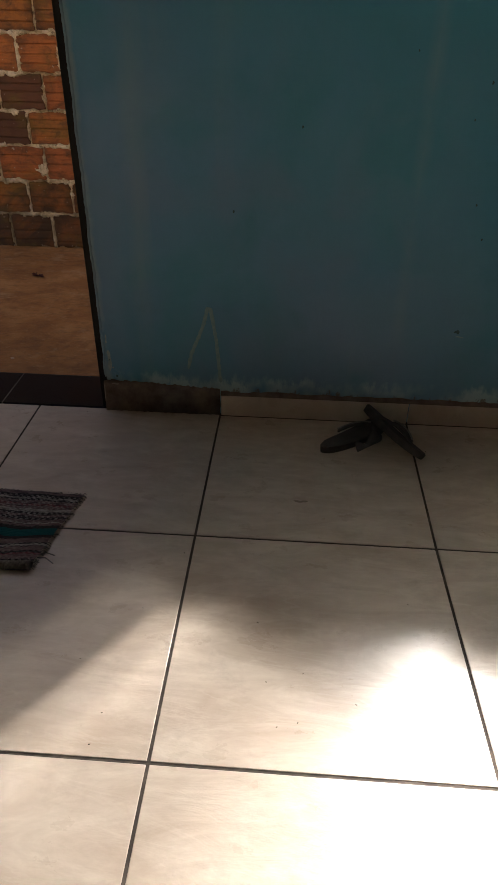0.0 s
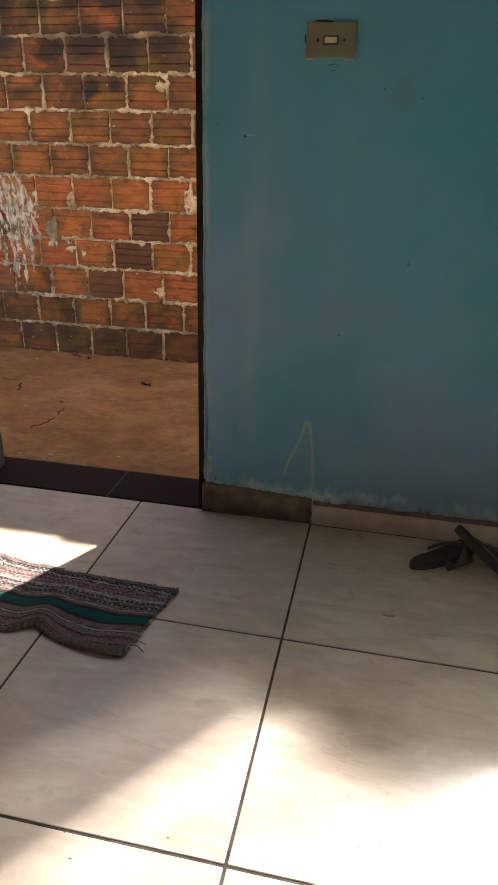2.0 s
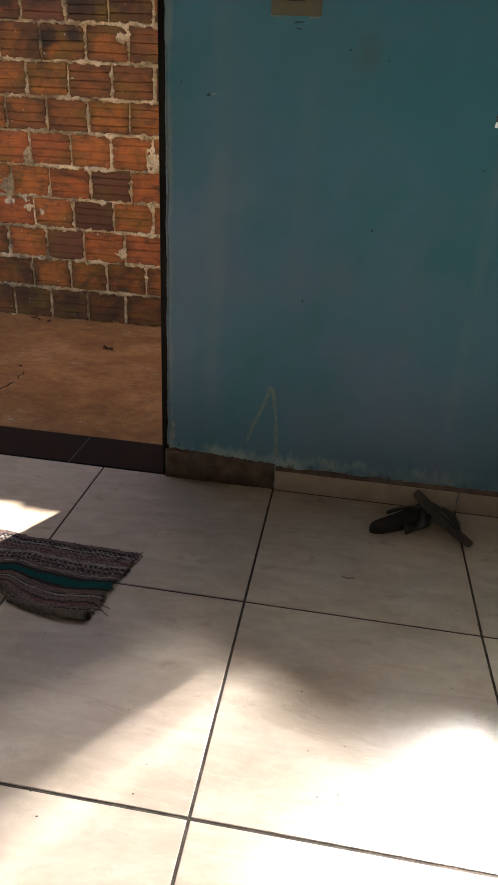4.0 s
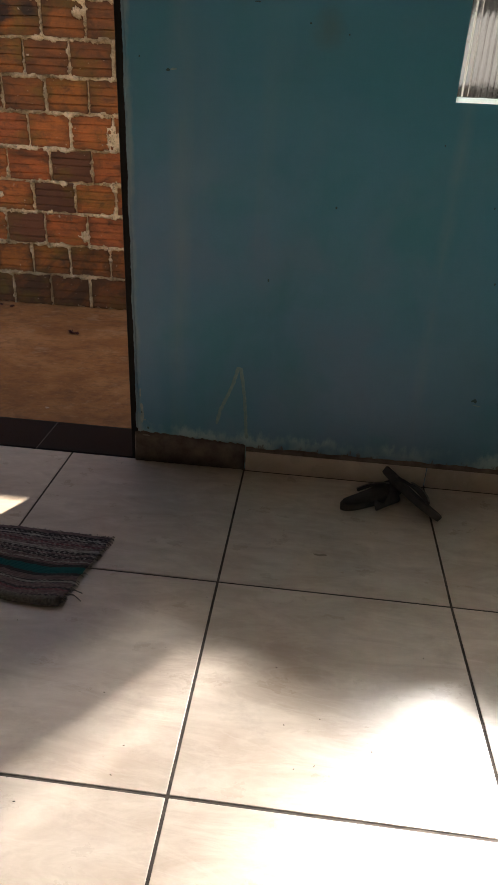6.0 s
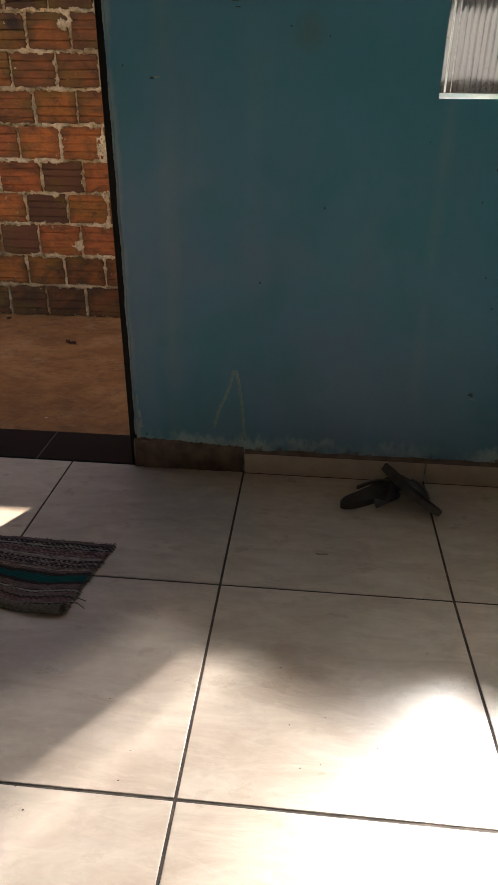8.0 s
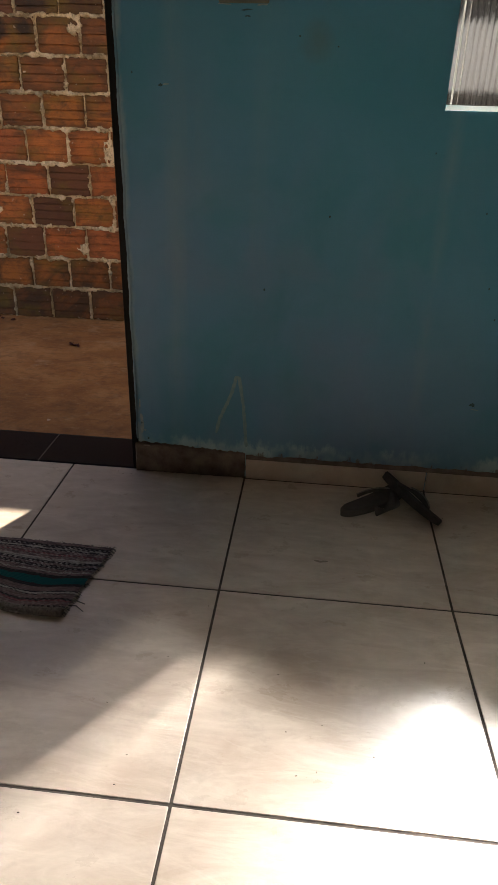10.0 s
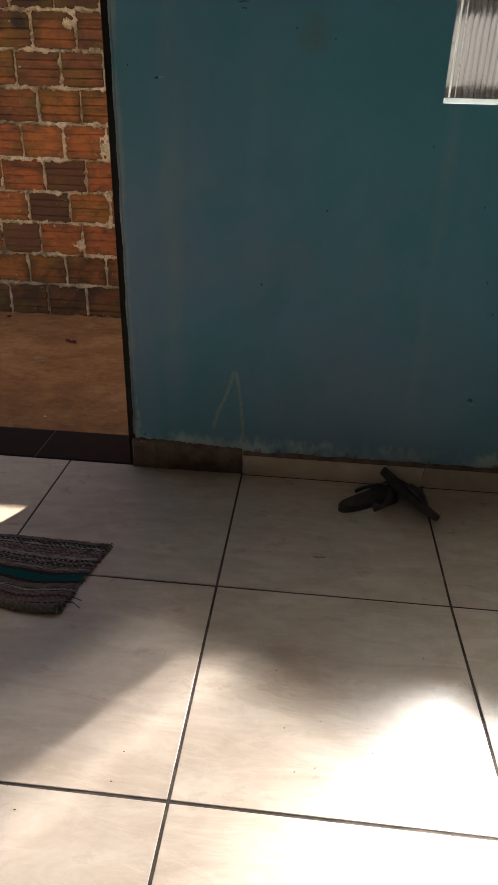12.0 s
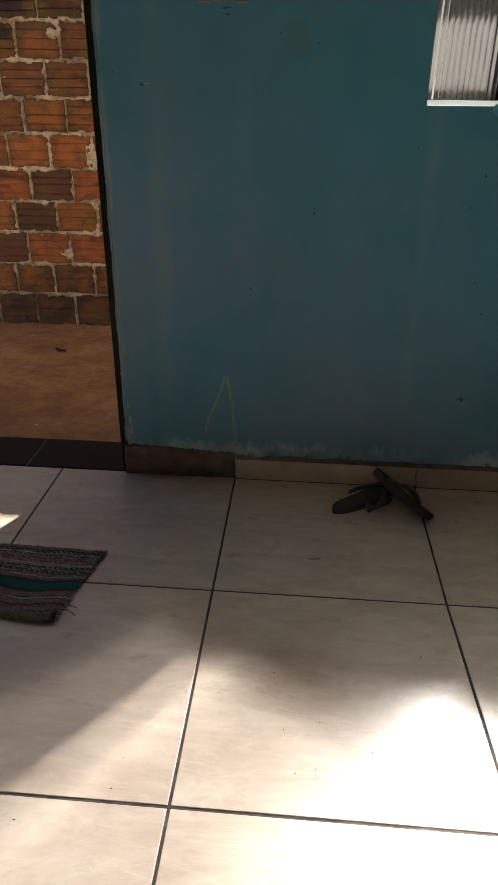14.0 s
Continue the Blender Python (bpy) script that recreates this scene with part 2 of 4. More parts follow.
def mortar():
    m, n, l, b = material("mortar", 0.95, 0, 0.2)
    co = where(n, l)
    f = fuzz(n, l, co, 16, 6, 0.7)
    col = ramp(n, l, f, [(0.32, (0.23, 0.16, 0.08)), (0.48, (0.63, 0.475, 0.285)), (0.64, (0.93, 0.74, 0.50))])
    # fresher pointing in one patch of the wall
    away = n.new("ShaderNodeVectorMath")
    away.operation = "DISTANCE"
    l.new(co, away.inputs[0])
    away.inputs[1].default_value = (-0.45, 1.6, 0.62)
    fresh = grey(n, l, away.outputs["Value"], 0.65, 0.25, -0.04, 0.14)
    soot = fuzz(n, l, where(n, l, (1, 1, 1.4)), 4.5, 6, 0.7, 0.6)
    col = mixed(n, l, grey(n, l, maths(n, l, "SUBTRACT", soot, fresh), 0.52, 0.68, 0, 0.75), col, (0.16, 0.115, 0.06))
    pits = fuzz(n, l, co, 55, 5, 0.7)
    col = mixed(n, l, grey(n, l, pits, 0.46, 0.34, 0, 0.75), col, (0.11, 0.075, 0.042))
    col = mixed(n, l, soot_blots(n, l, f), col, (0.055, 0.045, 0.036))
    grime_streak = fuzz(n, l, where(n, l, (1, 1, 1.2)), 1.9, 4, 0.6, 0.5)
    grime_streak = maths(n, l, "SUBTRACT", grime_streak, fresh)
    col = mixed(n, l, grey(n, l, grime_streak, 0.44, 0.60, 0, 0.55), col, (0.20, 0.155, 0.10))
    l.new(col, b.inputs["Base Color"])
    relief(n, l, b, fuzz(n, l, co, 70, 6, 0.75), 1.0, 0.012)
    return m


def yard_concrete():
    m, n, l, b = material("yard_concrete", 0.85, 0, 0.3)
    f = fuzz(n, l, where(n, l, (1, 1.5, 1)), 2.2, 6, 0.62, 0.5)
    col = ramp(n, l, f, [(0.3, (0.182, 0.074, 0.022)), (0.5, (0.305, 0.127, 0.038)), (0.68, (0.42, 0.198, 0.074))])
    g = fuzz(n, l, where(n, l, (1, 1.8, 1)), 17, 5, 0.7)
    col = mixed(n, l, grey(n, l, g, 0.52, 0.70, 0, 0.6), col, (0.13, 0.055, 0.022))
    q = fuzz(n, l, where(n, l, (1, 1.6, 1)), 34, 6, 0.75)
    col = mixed(n, l, grey(n, l, q, 0.56, 0.72, 0, 0.45), col, (0.50, 0.29, 0.14))
    col = mixed(n, l, grey(n, l, q, 0.44, 0.30, 0, 0.55), col, (0.13, 0.06, 0.025))
    blot = fuzz(n, l, where(n, l, (1, 1.2, 1)), 5.5, 6, 0.7, 0.8)
    col = mixed(n, l, grey(n, l, blot, 0.50, 0.62, 0, 0.5), col, (0.165, 0.072, 0.024))
    p = fuzz(n, l, where(n, l, (1, 1.3, 1)), 7, 6, 0.65)
    col = mixed(n, l, grey(n, l, p, 0.58, 0.70, 0, 0.4), col, (0.47, 0.30, 0.17))
    l.new(col, b.inputs["Base Color"])
    relief(n, l, b, maths(n, l, "ADD", f, g), 0.6, 0.01)
    return m


def rough_plaster(name, a, c, scale=9):
    m, n, l, b = material(name, 0.9, 0, 0.2)
    f = fuzz(n, l, where(n, l), scale, 6, 0.65)
    l.new(ramp(n, l, f, [(0.3, a), (0.7, c)]), b.inputs["Base Color"])
    relief(n, l, b, fuzz(n, l, where(n, l), scale * 6, 5, 0.7), 0.6, 0.004)
    return m


def plain(name, a, c, rough=0.5, metal=0.0, scale=30, bump=0.15, spec=0.5):
    m, n, l, b = material(name, rough, metal, spec)
    f = fuzz(n, l, where(n, l, (1, 1, 1), False), scale, 5, 0.65)
    l.new(ramp(n, l, f, [(0.3, a), (0.7, c)]), b.inputs["Base Color"])
    l.new(grey(n, l, f, 0.3, 0.7, max(rough - 0.1, 0.03), min(rough + 0.12, 1)), b.inputs["Roughness"])
    relief(n, l, b, f, bump, 0.003)
    return m


def rug_weave():
    """Stripes of a rag rug, across its width, with broken picks of lighter and darker yarn."""
    m, n, l, b = material("rug_weave", 0.95, 0, 0.1)
    uv = n.new("ShaderNodeUVMap")
    sep = n.new("ShaderNodeSeparateXYZ")
    l.new(uv.outputs[0], sep.inputs[0])
    dark, light, rose, teal, mauve, olive = (0.045, 0.04, 0.043), (0.45, 0.41, 0.375), (0.23, 0.09, 0.10), (0.018, 0.10, 0.10), (0.225, 0.155, 0.155), (0.17, 0.145, 0.115)
    stops = [(0.0, olive), (0.035, dark), (0.05, mauve), (0.075, dark), (0.09, mauve), (0.14, rose), (0.16, dark), (0.18, mauve), (0.235, dark), (0.25, light), (0.265, dark), (0.28, mauve), (0.34, dark),
             (0.38, teal), (0.475, dark), (0.515, mauve), (0.545, light), (0.56, mauve), (0.60, dark), (0.64, mauve), (0.67, dark), (0.70, light), (0.74, mauve), (0.79, rose), (0.815, mauve), (0.86, dark), (0.885, light), (0.905, dark), (0.95, mauve)]
    wob = n.new("ShaderNodeMapping")
    wob.inputs["Scale"].default_value = (34, 7, 1)
    l.new(uv.outputs[0], wob.inputs["Vector"])
    across = maths(n, l, "ADD", sep.outputs[1], maths(n, l, "MULTIPLY", maths(n, l, "SUBTRACT", fuzz(n, l, wob.outputs[0], 1.0, 3, 0.6), 0.5), 0.05))
    col = ramp(n, l, across, stops, False)
    # the teal band stays whole, in the rest lighter and darker picks alternate
    whole = maths(n, l, "MULTIPLY", grey(n, l, sep.outputs[1], 0.34, 0.36), grey(n, l, sep.outputs[1], 0.51, 0.49))
    broken = maths(n, l, "SUBTRACT", 1.0, whole)
    co = n.new("ShaderNodeMapping")
    co.inputs["Scale"].default_value = (116, 40, 1)
    l.new(uv.outputs[0], co.inputs["Vector"])
    picks = n.new("ShaderNodeTexChecker")
    picks.inputs["Scale"].default_value = 1.0
    l.new(co.outputs[0], picks.inputs["Vector"])
    spun = n.new("ShaderNodeMapping")
    spun.inputs["Scale"].default_value = (26, 52, 1)
    l.new(uv.outputs[0], spun.inputs["Vector"])
    yarn = fuzz(n, l, spun.outputs[0], 1.0, 4, 0.7)
    figured = ramp(n, l, sep.outputs[1], [(0.0, (0.5,) * 3), (0.07, (0.3,) * 3), (0.24, (0.8,) * 3), (0.28, (0.08,) * 3), (0.545, (0.8,) * 3), (0.57, (0.4,) * 3), (0.60, (0.9,) * 3), (0.74, (0.6,) * 3), (0.86, (0.95,) * 3), (0.94, (0.2,) * 3)], False)
    fac = maths(n, l, "MULTIPLY", maths(n, l, "MULTIPLY", picks.outputs["Fac"], grey(n, l, yarn, 0.38, 0.62)), maths(n, l, "MULTIPLY", broken, figured))
    col = mixed(n, l, fac, col, (0.47, 0.43, 0.41))
    col = mixed(n, l, maths(n, l, "MULTIPLY", grey(n, l, yarn, 0.56, 0.38), maths(n, l, "MULTIPLY", broken, grey(n, l, sep.outputs[1], 0.3, 0.5, 0.4, 0.75))), col, (0.045, 0.04, 0.045))
    l.new(col, b.inputs["Base Color"])
    relief(n, l, b, yarn, 0.5, 0.003)
    return m


def ribbed_glass():
    """Clear glass; dark tint in grooves and ridges imitates the streaks of bent light."""
    m, n, l, b = material("ribbed_glass", 0.1)
    b.inputs["Transmission Weight"].default_value, b.inputs["IOR"].default_value = 1.0, 1.45
    sep = n.new("ShaderNodeSeparateXYZ")
    l.new(where(n, l), sep.inputs[0])
    wave = maths(n, l, "FRACT", maths(n, l, "DIVIDE", maths(n, l, "SUBTRACT", sep.outputs[0], WIN_L + 0.002), RIB), 0.0)
    grime_streak = fuzz(n, l, where(n, l, (60, 1, 5)), 1.0, 4, 0.6)
    groove = maths(n, l, "MULTIPLY", grey(n, l, wave, 0.20, 0.06), grey(n, l, grime_streak, 0.40, 0.60))
    ridge = maths(n, l, "MULTIPLY", maths(n, l, "MULTIPLY", grey(n, l, wave, 0.70, 0.80), grey(n, l, wave, 0.92, 0.84)), grey(n, l, grime_streak, 0.62, 0.42))
    col = mixed(n, l, groove, (0.95, 0.97, 0.96), (0.10, 0.11, 0.11))
    col = mixed(n, l, maths(n, l, "MULTIPLY", ridge, 0.75), col, (0.34, 0.33, 0.31))
    l.new(col, b.inputs["Base Color"])
    spots = fuzz(n, l, where(n, l), 140, 3, 0.5)
    l.new(grey(n, l, spots, 0.68, 0.74, 1.0, 0.25), b.inputs["Transmission Weight"])
    l.new(grey(n, l, grime_streak, 0.35, 0.75, 0.04, 0.2), b.inputs["Roughness"])
    return m



BLUE, TILE, GROUT, MORTAR, YARD = blue_paint(), floor_tile(), grout(), mortar(), yard_concrete()
PLASTER = rough_plaster("plaster", (0.42, 0.38, 0.33), (0.60, 0.55, 0.49))
CEILING = rough_plaster("ceiling_paint", (0.60, 0.58, 0.54), (0.70, 0.68, 0.64))
# near-black surface for the dark zones behind the window glass
DARK_BACKDROP = rough_plaster("dark_backdrop", (0.05, 0.05, 0.048), (0.13, 0.13, 0.125), 6)
LIME = rough_plaster("lime", (0.42, 0.34, 0.24), (0.84, 0.74, 0.58), 30)
lime_nodes, lime_links = LIME.node_tree.nodes, LIME.node_tree.links
lime_links.new(grey(lime_nodes, lime_links, fuzz(lime_nodes, lime_links, where(lime_nodes, lime_links, (1.8, 1, 0.8)), 22, 6, 0.72), 0.40, 0.60, 0.15, 0.92), lime_nodes["Principled BSDF"].inputs["Alpha"])
LIMEWASH = rough_plaster("cool_limewash", (0.68, 0.71, 0.74), (0.80, 0.82, 0.84))
SIDE = rough_plaster("side_wall_paint", (0.33, 0.32, 0.30), (0.40, 0.39, 0.37))
CREAM = rough_plaster("cream_render", (0.49, 0.415, 0.305), (0.62, 0.535, 0.41))
BARE = rough_plaster("bare_mortar", (0.095, 0.072, 0.058), (0.235, 0.182, 0.148), 22)
BARE_PALE = rough_plaster("dusty_mortar", (0.20, 0.165, 0.14), (0.36, 0.30, 0.26), 40)
BLACK_STEEL = plain("black_steel", (0.003, 0.003, 0.003), (0.008, 0.007, 0.007), 0.6, 0, 30, 0.15, 0.25)
GREY_STEEL = plain("grey_steel", (0.065, 0.061, 0.056), (0.11, 0.103, 0.095), 0.45)
GRANITE = plain("black_granite", (0.010, 0.009, 0.009), (0.020, 0.017, 0.016), 0.34, 0, 180, 0.02, 0.11)
RUBBER = plain("black_rubber", (0.038, 0.033, 0.030), (0.10, 0.086, 0.076), 0.85)
BEIGE_PLASTIC = plain("beige_plastic", (0.155, 0.150, 0.098), (0.185, 0.178, 0.118), 0.4, 0, 12, 0.03)
WHITE_PLASTIC = plain("white_plastic", (0.60, 0.56, 0.40), (0.68, 0.63, 0.46), 0.35, 0, 12, 0.03)
BLACK_PLASTIC = plain("black_plastic", (0.012, 0.012, 0.012), (0.02, 0.02, 0.02), 0.4)
SILL = plain("milky_acrylic", (0.90, 0.90, 0.89), (0.94, 0.94, 0.93), 0.4)
soft = SILL.node_tree.nodes.new("ShaderNodeBsdfTranslucent")
soft.inputs[0].default_value = (0.95, 0.95, 0.93, 1)
blend = SILL.node_tree.nodes.new("ShaderNodeMixShader")
blend.inputs[0].default_value = 0.9
SILL.node_tree.links.new(SILL.node_tree.nodes["Principled BSDF"].outputs[0], blend.inputs[1])
SILL.node_tree.links.new(soft.outputs[0], blend.inputs[2])
SILL.node_tree.links.new(blend.outputs[0], SILL.node_tree.nodes["Material Output"].inputs[0])
CLAY = {"orange": brick_clay("orange_clay", [(0.50, 0.142, 0.040), (0.385, 0.112, 0.040), (0.50, 0.164, 0.042), (0.43, 0.126, 0.040), (0.55, 0.154, 0.042), (0.30, 0.100, 0.046)], 0.58, 0.45),
        "brown": brick_clay("brown_clay", [(0.30, 0.104, 0.030), (0.385, 0.136, 0.031), (0.235, 0.084, 0.031), (0.32, 0.112, 0.028), (0.45, 0.148, 0.030)], 0.48, 0.8),
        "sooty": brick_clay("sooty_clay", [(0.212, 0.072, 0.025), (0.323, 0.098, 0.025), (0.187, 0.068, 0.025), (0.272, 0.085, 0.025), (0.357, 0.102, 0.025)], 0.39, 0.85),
        "purple": brick_clay("overfired_clay", [(0.115, 0.050, 0.030), (0.17, 0.066, 0.034)], 0.62, 0.3)}
DARK_TEAL = plain("dark_teal_fleck", (0.03, 0.075, 0.085), (0.065, 0.14, 0.15), 0.8)
PIPING = plain("grey_bead", (0.16, 0.145, 0.13), (0.36, 0.33, 0.30), 0.7)
RUG, GLASS = rug_weave(), ribbed_glass()
CHALK = plain("pale_scratch", (0.185, 0.315, 0.335), (0.30, 0.41, 0.40), 0.9, 0, 60)
FILLER = plain("pale_filler", (0.22, 0.30, 0.31), (0.42, 0.47, 0.45), 0.9, 0, 60)
LEAF = plain("dry_leaf", (0.055, 0.022, 0.018), (0.13, 0.05, 0.038), 0.95, 0, 30, 0.15, 0.1)
PALE_LEAF = plain("pale_strap", (0.33, 0.25, 0.14), (0.45, 0.36, 0.22), 0.8)
PEBBLE = plain("pale_rubble", (0.40, 0.25, 0.15), (0.58, 0.40, 0.26), 0.95)
CRACK = plain("crack_dirt", (0.022, 0.013, 0.008), (0.05, 0.028, 0.017), 1.0, 0, 30, 0.15, 0.1)
CRUMB = plain("dark_crumb", (0.02, 0.016, 0.012), (0.05, 0.04, 0.03), 0.9)


# ---- mesh helpers ----
def finish(name, bm, mat, smooth=False):
    bmesh.ops.recalc_face_normals(bm, faces=bm.faces)
    me = bpy.data.meshes.new(name)
    bm.to_mesh(me)
    bm.free()
    me.materials.append(mat)
    if smooth:
        me.shade_smooth()
    return new(name, me)


def part(name, bm, mat, parent, label="", smooth=False):
    ob = finish(name, bm, mat, smooth)
    ob.parent = parent
    return tagged(ob, label)


def box(x0, x1, y0, y1, z0, z1, bevel=0.0, bm=None):
    bm = bm or bmesh.new()
    made = bmesh.ops.create_cube(bm, size=1, matrix=Matrix.LocRotScale(((x0 + x1) / 2, (y0 + y1) / 2, (z0 + z1) / 2), None, (x1 - x0, y1 - y0, z1 - z0)))
    if bevel:
        edges = {e for v in made["verts"] for e in v.link_edges}
        bmesh.ops.bevel(bm, geom=list(edges), offset=bevel, segments=2, affect="EDGES", profile=0.5)
    return bm


def empty(name, x=0, y=0, z=0):
    ob = new(name)
    ob.location, ob.empty_display_size = (x, y, z), 0.1
    return ob


def ribbon(points, width, lift, plane="xz", seed=1):
    """A thin raised mark with a wavering width along points of (u, v)."""
    rnd, bm, rails = random.Random(seed), bmesh.new(), []
    fine = []
    for (a, c), (d, e) in zip(points, points[1:]):
        k = max(2, int(math.hypot(d - a, e - c) / 0.006))
        fine += [(a + (d - a) * i / k, c + (e - c) * i / k) for i in range(k)]
    fine.append(points[-1])
    for i, (u, v) in enumerate(fine):
        p, q = fine[max(i - 1, 0)], fine[min(i + 1, len(fine) - 1)]
        du, dv = q[0] - p[0], q[1] - p[1]
        s = math.hypot(du, dv) or 1
        w = width * rnd.uniform(0.75, 1.1) * (0.35 if i in (0, len(fine) - 1) else 1)
        j = rnd.uniform(-0.07, 0.07) * width
        row = []
        for side, h in ((-1, 0), (-0.6, lift), (0.6, lift), (1, 0)):
            a, c = u - dv / s * (side * w / 2 + j), v + du / s * (side * w / 2 + j)
            row.append(bm.verts.new((a, -h, c) if plane == "xz" else (a, c, h)))
        rails.append(row)
    for r, t in zip(rails, rails[1:]):
        for k in range(3):
            bm.faces.new((r[k], r[k + 1], t[k + 1], t[k]))
    return bm


# ---- the setting ----
ROOM_L, ROOM_R, ROOM_B, TOP, THICK = -1.3, 2.4, -2.6, 2.6, 0.185
DOOR_L, DOOR_R, DOOR_TOP = -0.742, 0.094, 2.13
WIN_R, WIN_Z0, WIN_Z1 = 2.05, 1.055, 2.12
YARD_Z, YARD_Y = -0.02, 1.6


def wall_with_openings(xs, zs, openings, y0, y1):
    """One wall as cells between the lines xs and zs, leaving out the cells named, with reveals."""
    bm, grid = bmesh.new(), {}

    def vert(i, j, y):
        key = (i, j, y)
        if key not in grid:
            grid[key] = bm.verts.new((xs[i], y, zs[j]))
        return grid[key]

    solid = {(i, j) for i in range(len(xs) - 1) for j in range(len(zs) - 1)} - set(openings)
    for i, j in solid:
        for y in (y0, y1):
            bm.faces.new([vert(a, c, y) for a, c in ((i, j), (i + 1, j), (i + 1, j + 1), (i, j + 1))])
        for near, (a, c), (d, e) in (((i - 1, j), (i, j), (i, j + 1)), ((i + 1, j), (i + 1, j), (i + 1, j + 1)), ((i, j - 1), (i, j), (i + 1, j)), ((i, j + 1), (i, j + 1), (i + 1, j + 1))):
            if near not in solid:
                bm.faces.new((vert(a, c, y0), vert(d, e, y0), vert(d, e, y1), vert(a, c, y1)))
    return bm


xs = [ROOM_L - 0.15, DOOR_L, DOOR_R, WIN_L, WIN_R, ROOM_R + 0.15]
zs = [-0.1, 0.0, WIN_Z0, WIN_Z1, DOOR_TOP, TOP]
wall_north = finish("wall_north", wall_with_openings(xs, zs, {(1, 1), (1, 2), (1, 3), (3, 2)}, 0.0, THICK), BLUE)
tagged(wall_north, "stained teal-blue painted wall with flaking lower edge", "wall", kind="structure")
outer = finish("wall_outside", wall_with_openings(xs, zs, {(1, 0), (1, 1), (1, 2), (1, 3), (3, 2)}, THICK + 0.001, THICK + 0.02), CREAM)
tagged(outer, "pale rendered outer face of the house wall", "wall", kind="structure")
for name, dims in (("wall_west", (ROOM_L - 0.15, ROOM_L, ROOM_B, -0.002, -0.1, TOP)), ("wall_east", (ROOM_R, ROOM_R + 0.15, ROOM_B, -0.002, -0.1, TOP)), ("wall_south", (ROOM_L - 0.15, ROOM_R + 0.15, ROOM_B - 0.15, ROOM_B - 0.002, -0.1, TOP))):
    tagged(finish(name, box(*dims), SIDE), "plain grey painted plaster wall", "wall", kind="structure")
tagged(finish("ceiling", box(ROOM_L - 0.15, ROOM_R + 0.15, ROOM_B - 0.15, THICK, TOP + 0.003, TOP + 0.15), CEILING), "white painted ceiling slab", "ceiling", kind="structure")
floor = tagged(finish("floor", box(ROOM_L, ROOM_R, ROOM_B, 0.004, -0.1, -0.0018), GROUT), "glossy beige ceramic tile floor with dark joints", "floor", kind="structure")
ground = bmesh.new()
bmesh.ops.create_grid(ground, x_segments=2, y_segments=2, size=60)
ground = tagged(finish("ground", ground, YARD), "reddish-brown dusty concrete yard", "ground", kind="structure")
ground.location = (0, 0, YARD_Z)

# threshold of two black stone slabs
threshold = tagged(empty("threshold", -0.3, 0.09, 0), "black polished stone door threshold in two slabs", "threshold", kind="structure")
for x0, x1 in ((DOOR_L, -0.247), (-0.244, DOOR_R - 0.012)):
    slab = part("slab", box(x0, x1, -0.0035, THICK + 0.006, -0.05, 0.004, 0.0015), GRANITE, threshold)
    slab.matrix_parent_inverse = Matrix.Translation(threshold.location).inverted()
joint = part("joint", box(-0.2475, -0.2435, -0.003, THICK + 0.005, -0.05, 0.003), plain("grey_joint", (0.10, 0.09, 0.08), (0.20, 0.175, 0.15), 0.9), threshold, "pale grouted joint")
joint.matrix_parent_inverse = Matrix.Translation(threshold.location).inverted()


def door_frame():
    """Folded steel frame: two jambs and a head, each a stepped profile."""
    f = tagged(empty("door_frame", DOOR_R, 0.02, 0), "black painted steel door frame in the blue wall", "door frame", kind="structure")
    inv = Matrix.Translation(f.location).inverted()
    bits = [("jamb", box(DOOR_R - 0.021, DOOR_R - 0.0005, -0.004, 0.05, 0.003, DOOR_TOP - 0.02, 0.002)),
            ("stop", box(DOOR_R - 0.030, DOOR_R - 0.0005, 0.0502, 0.075, 0.003, DOOR_TOP - 0.02, 0.002)),
            ("head", box(DOOR_L, DOOR_R, -0.004, 0.06, DOOR_TOP - 0.0195, DOOR_TOP, 0.002))]
    for nm, bm in bits:
        part(nm, bm, BLACK_STEEL, f).matrix_parent_inverse = inv
    for nm, bm in (("jamb", box(DOOR_L + 0.0005, DOOR_L + 0.035, 0.06, 0.15, 0.003, DOOR_TOP - 0.02, 0.003)), ("stop", box(DOOR_L + 0.0352, DOOR_L + 0.05, 0.08, 0.13, 0.003, DOOR_TOP - 0.02, 0.002))):
        part(nm, bm, GREY_STEEL, f, "dull grey steel jamb").matrix_parent_inverse = inv


door_frame()


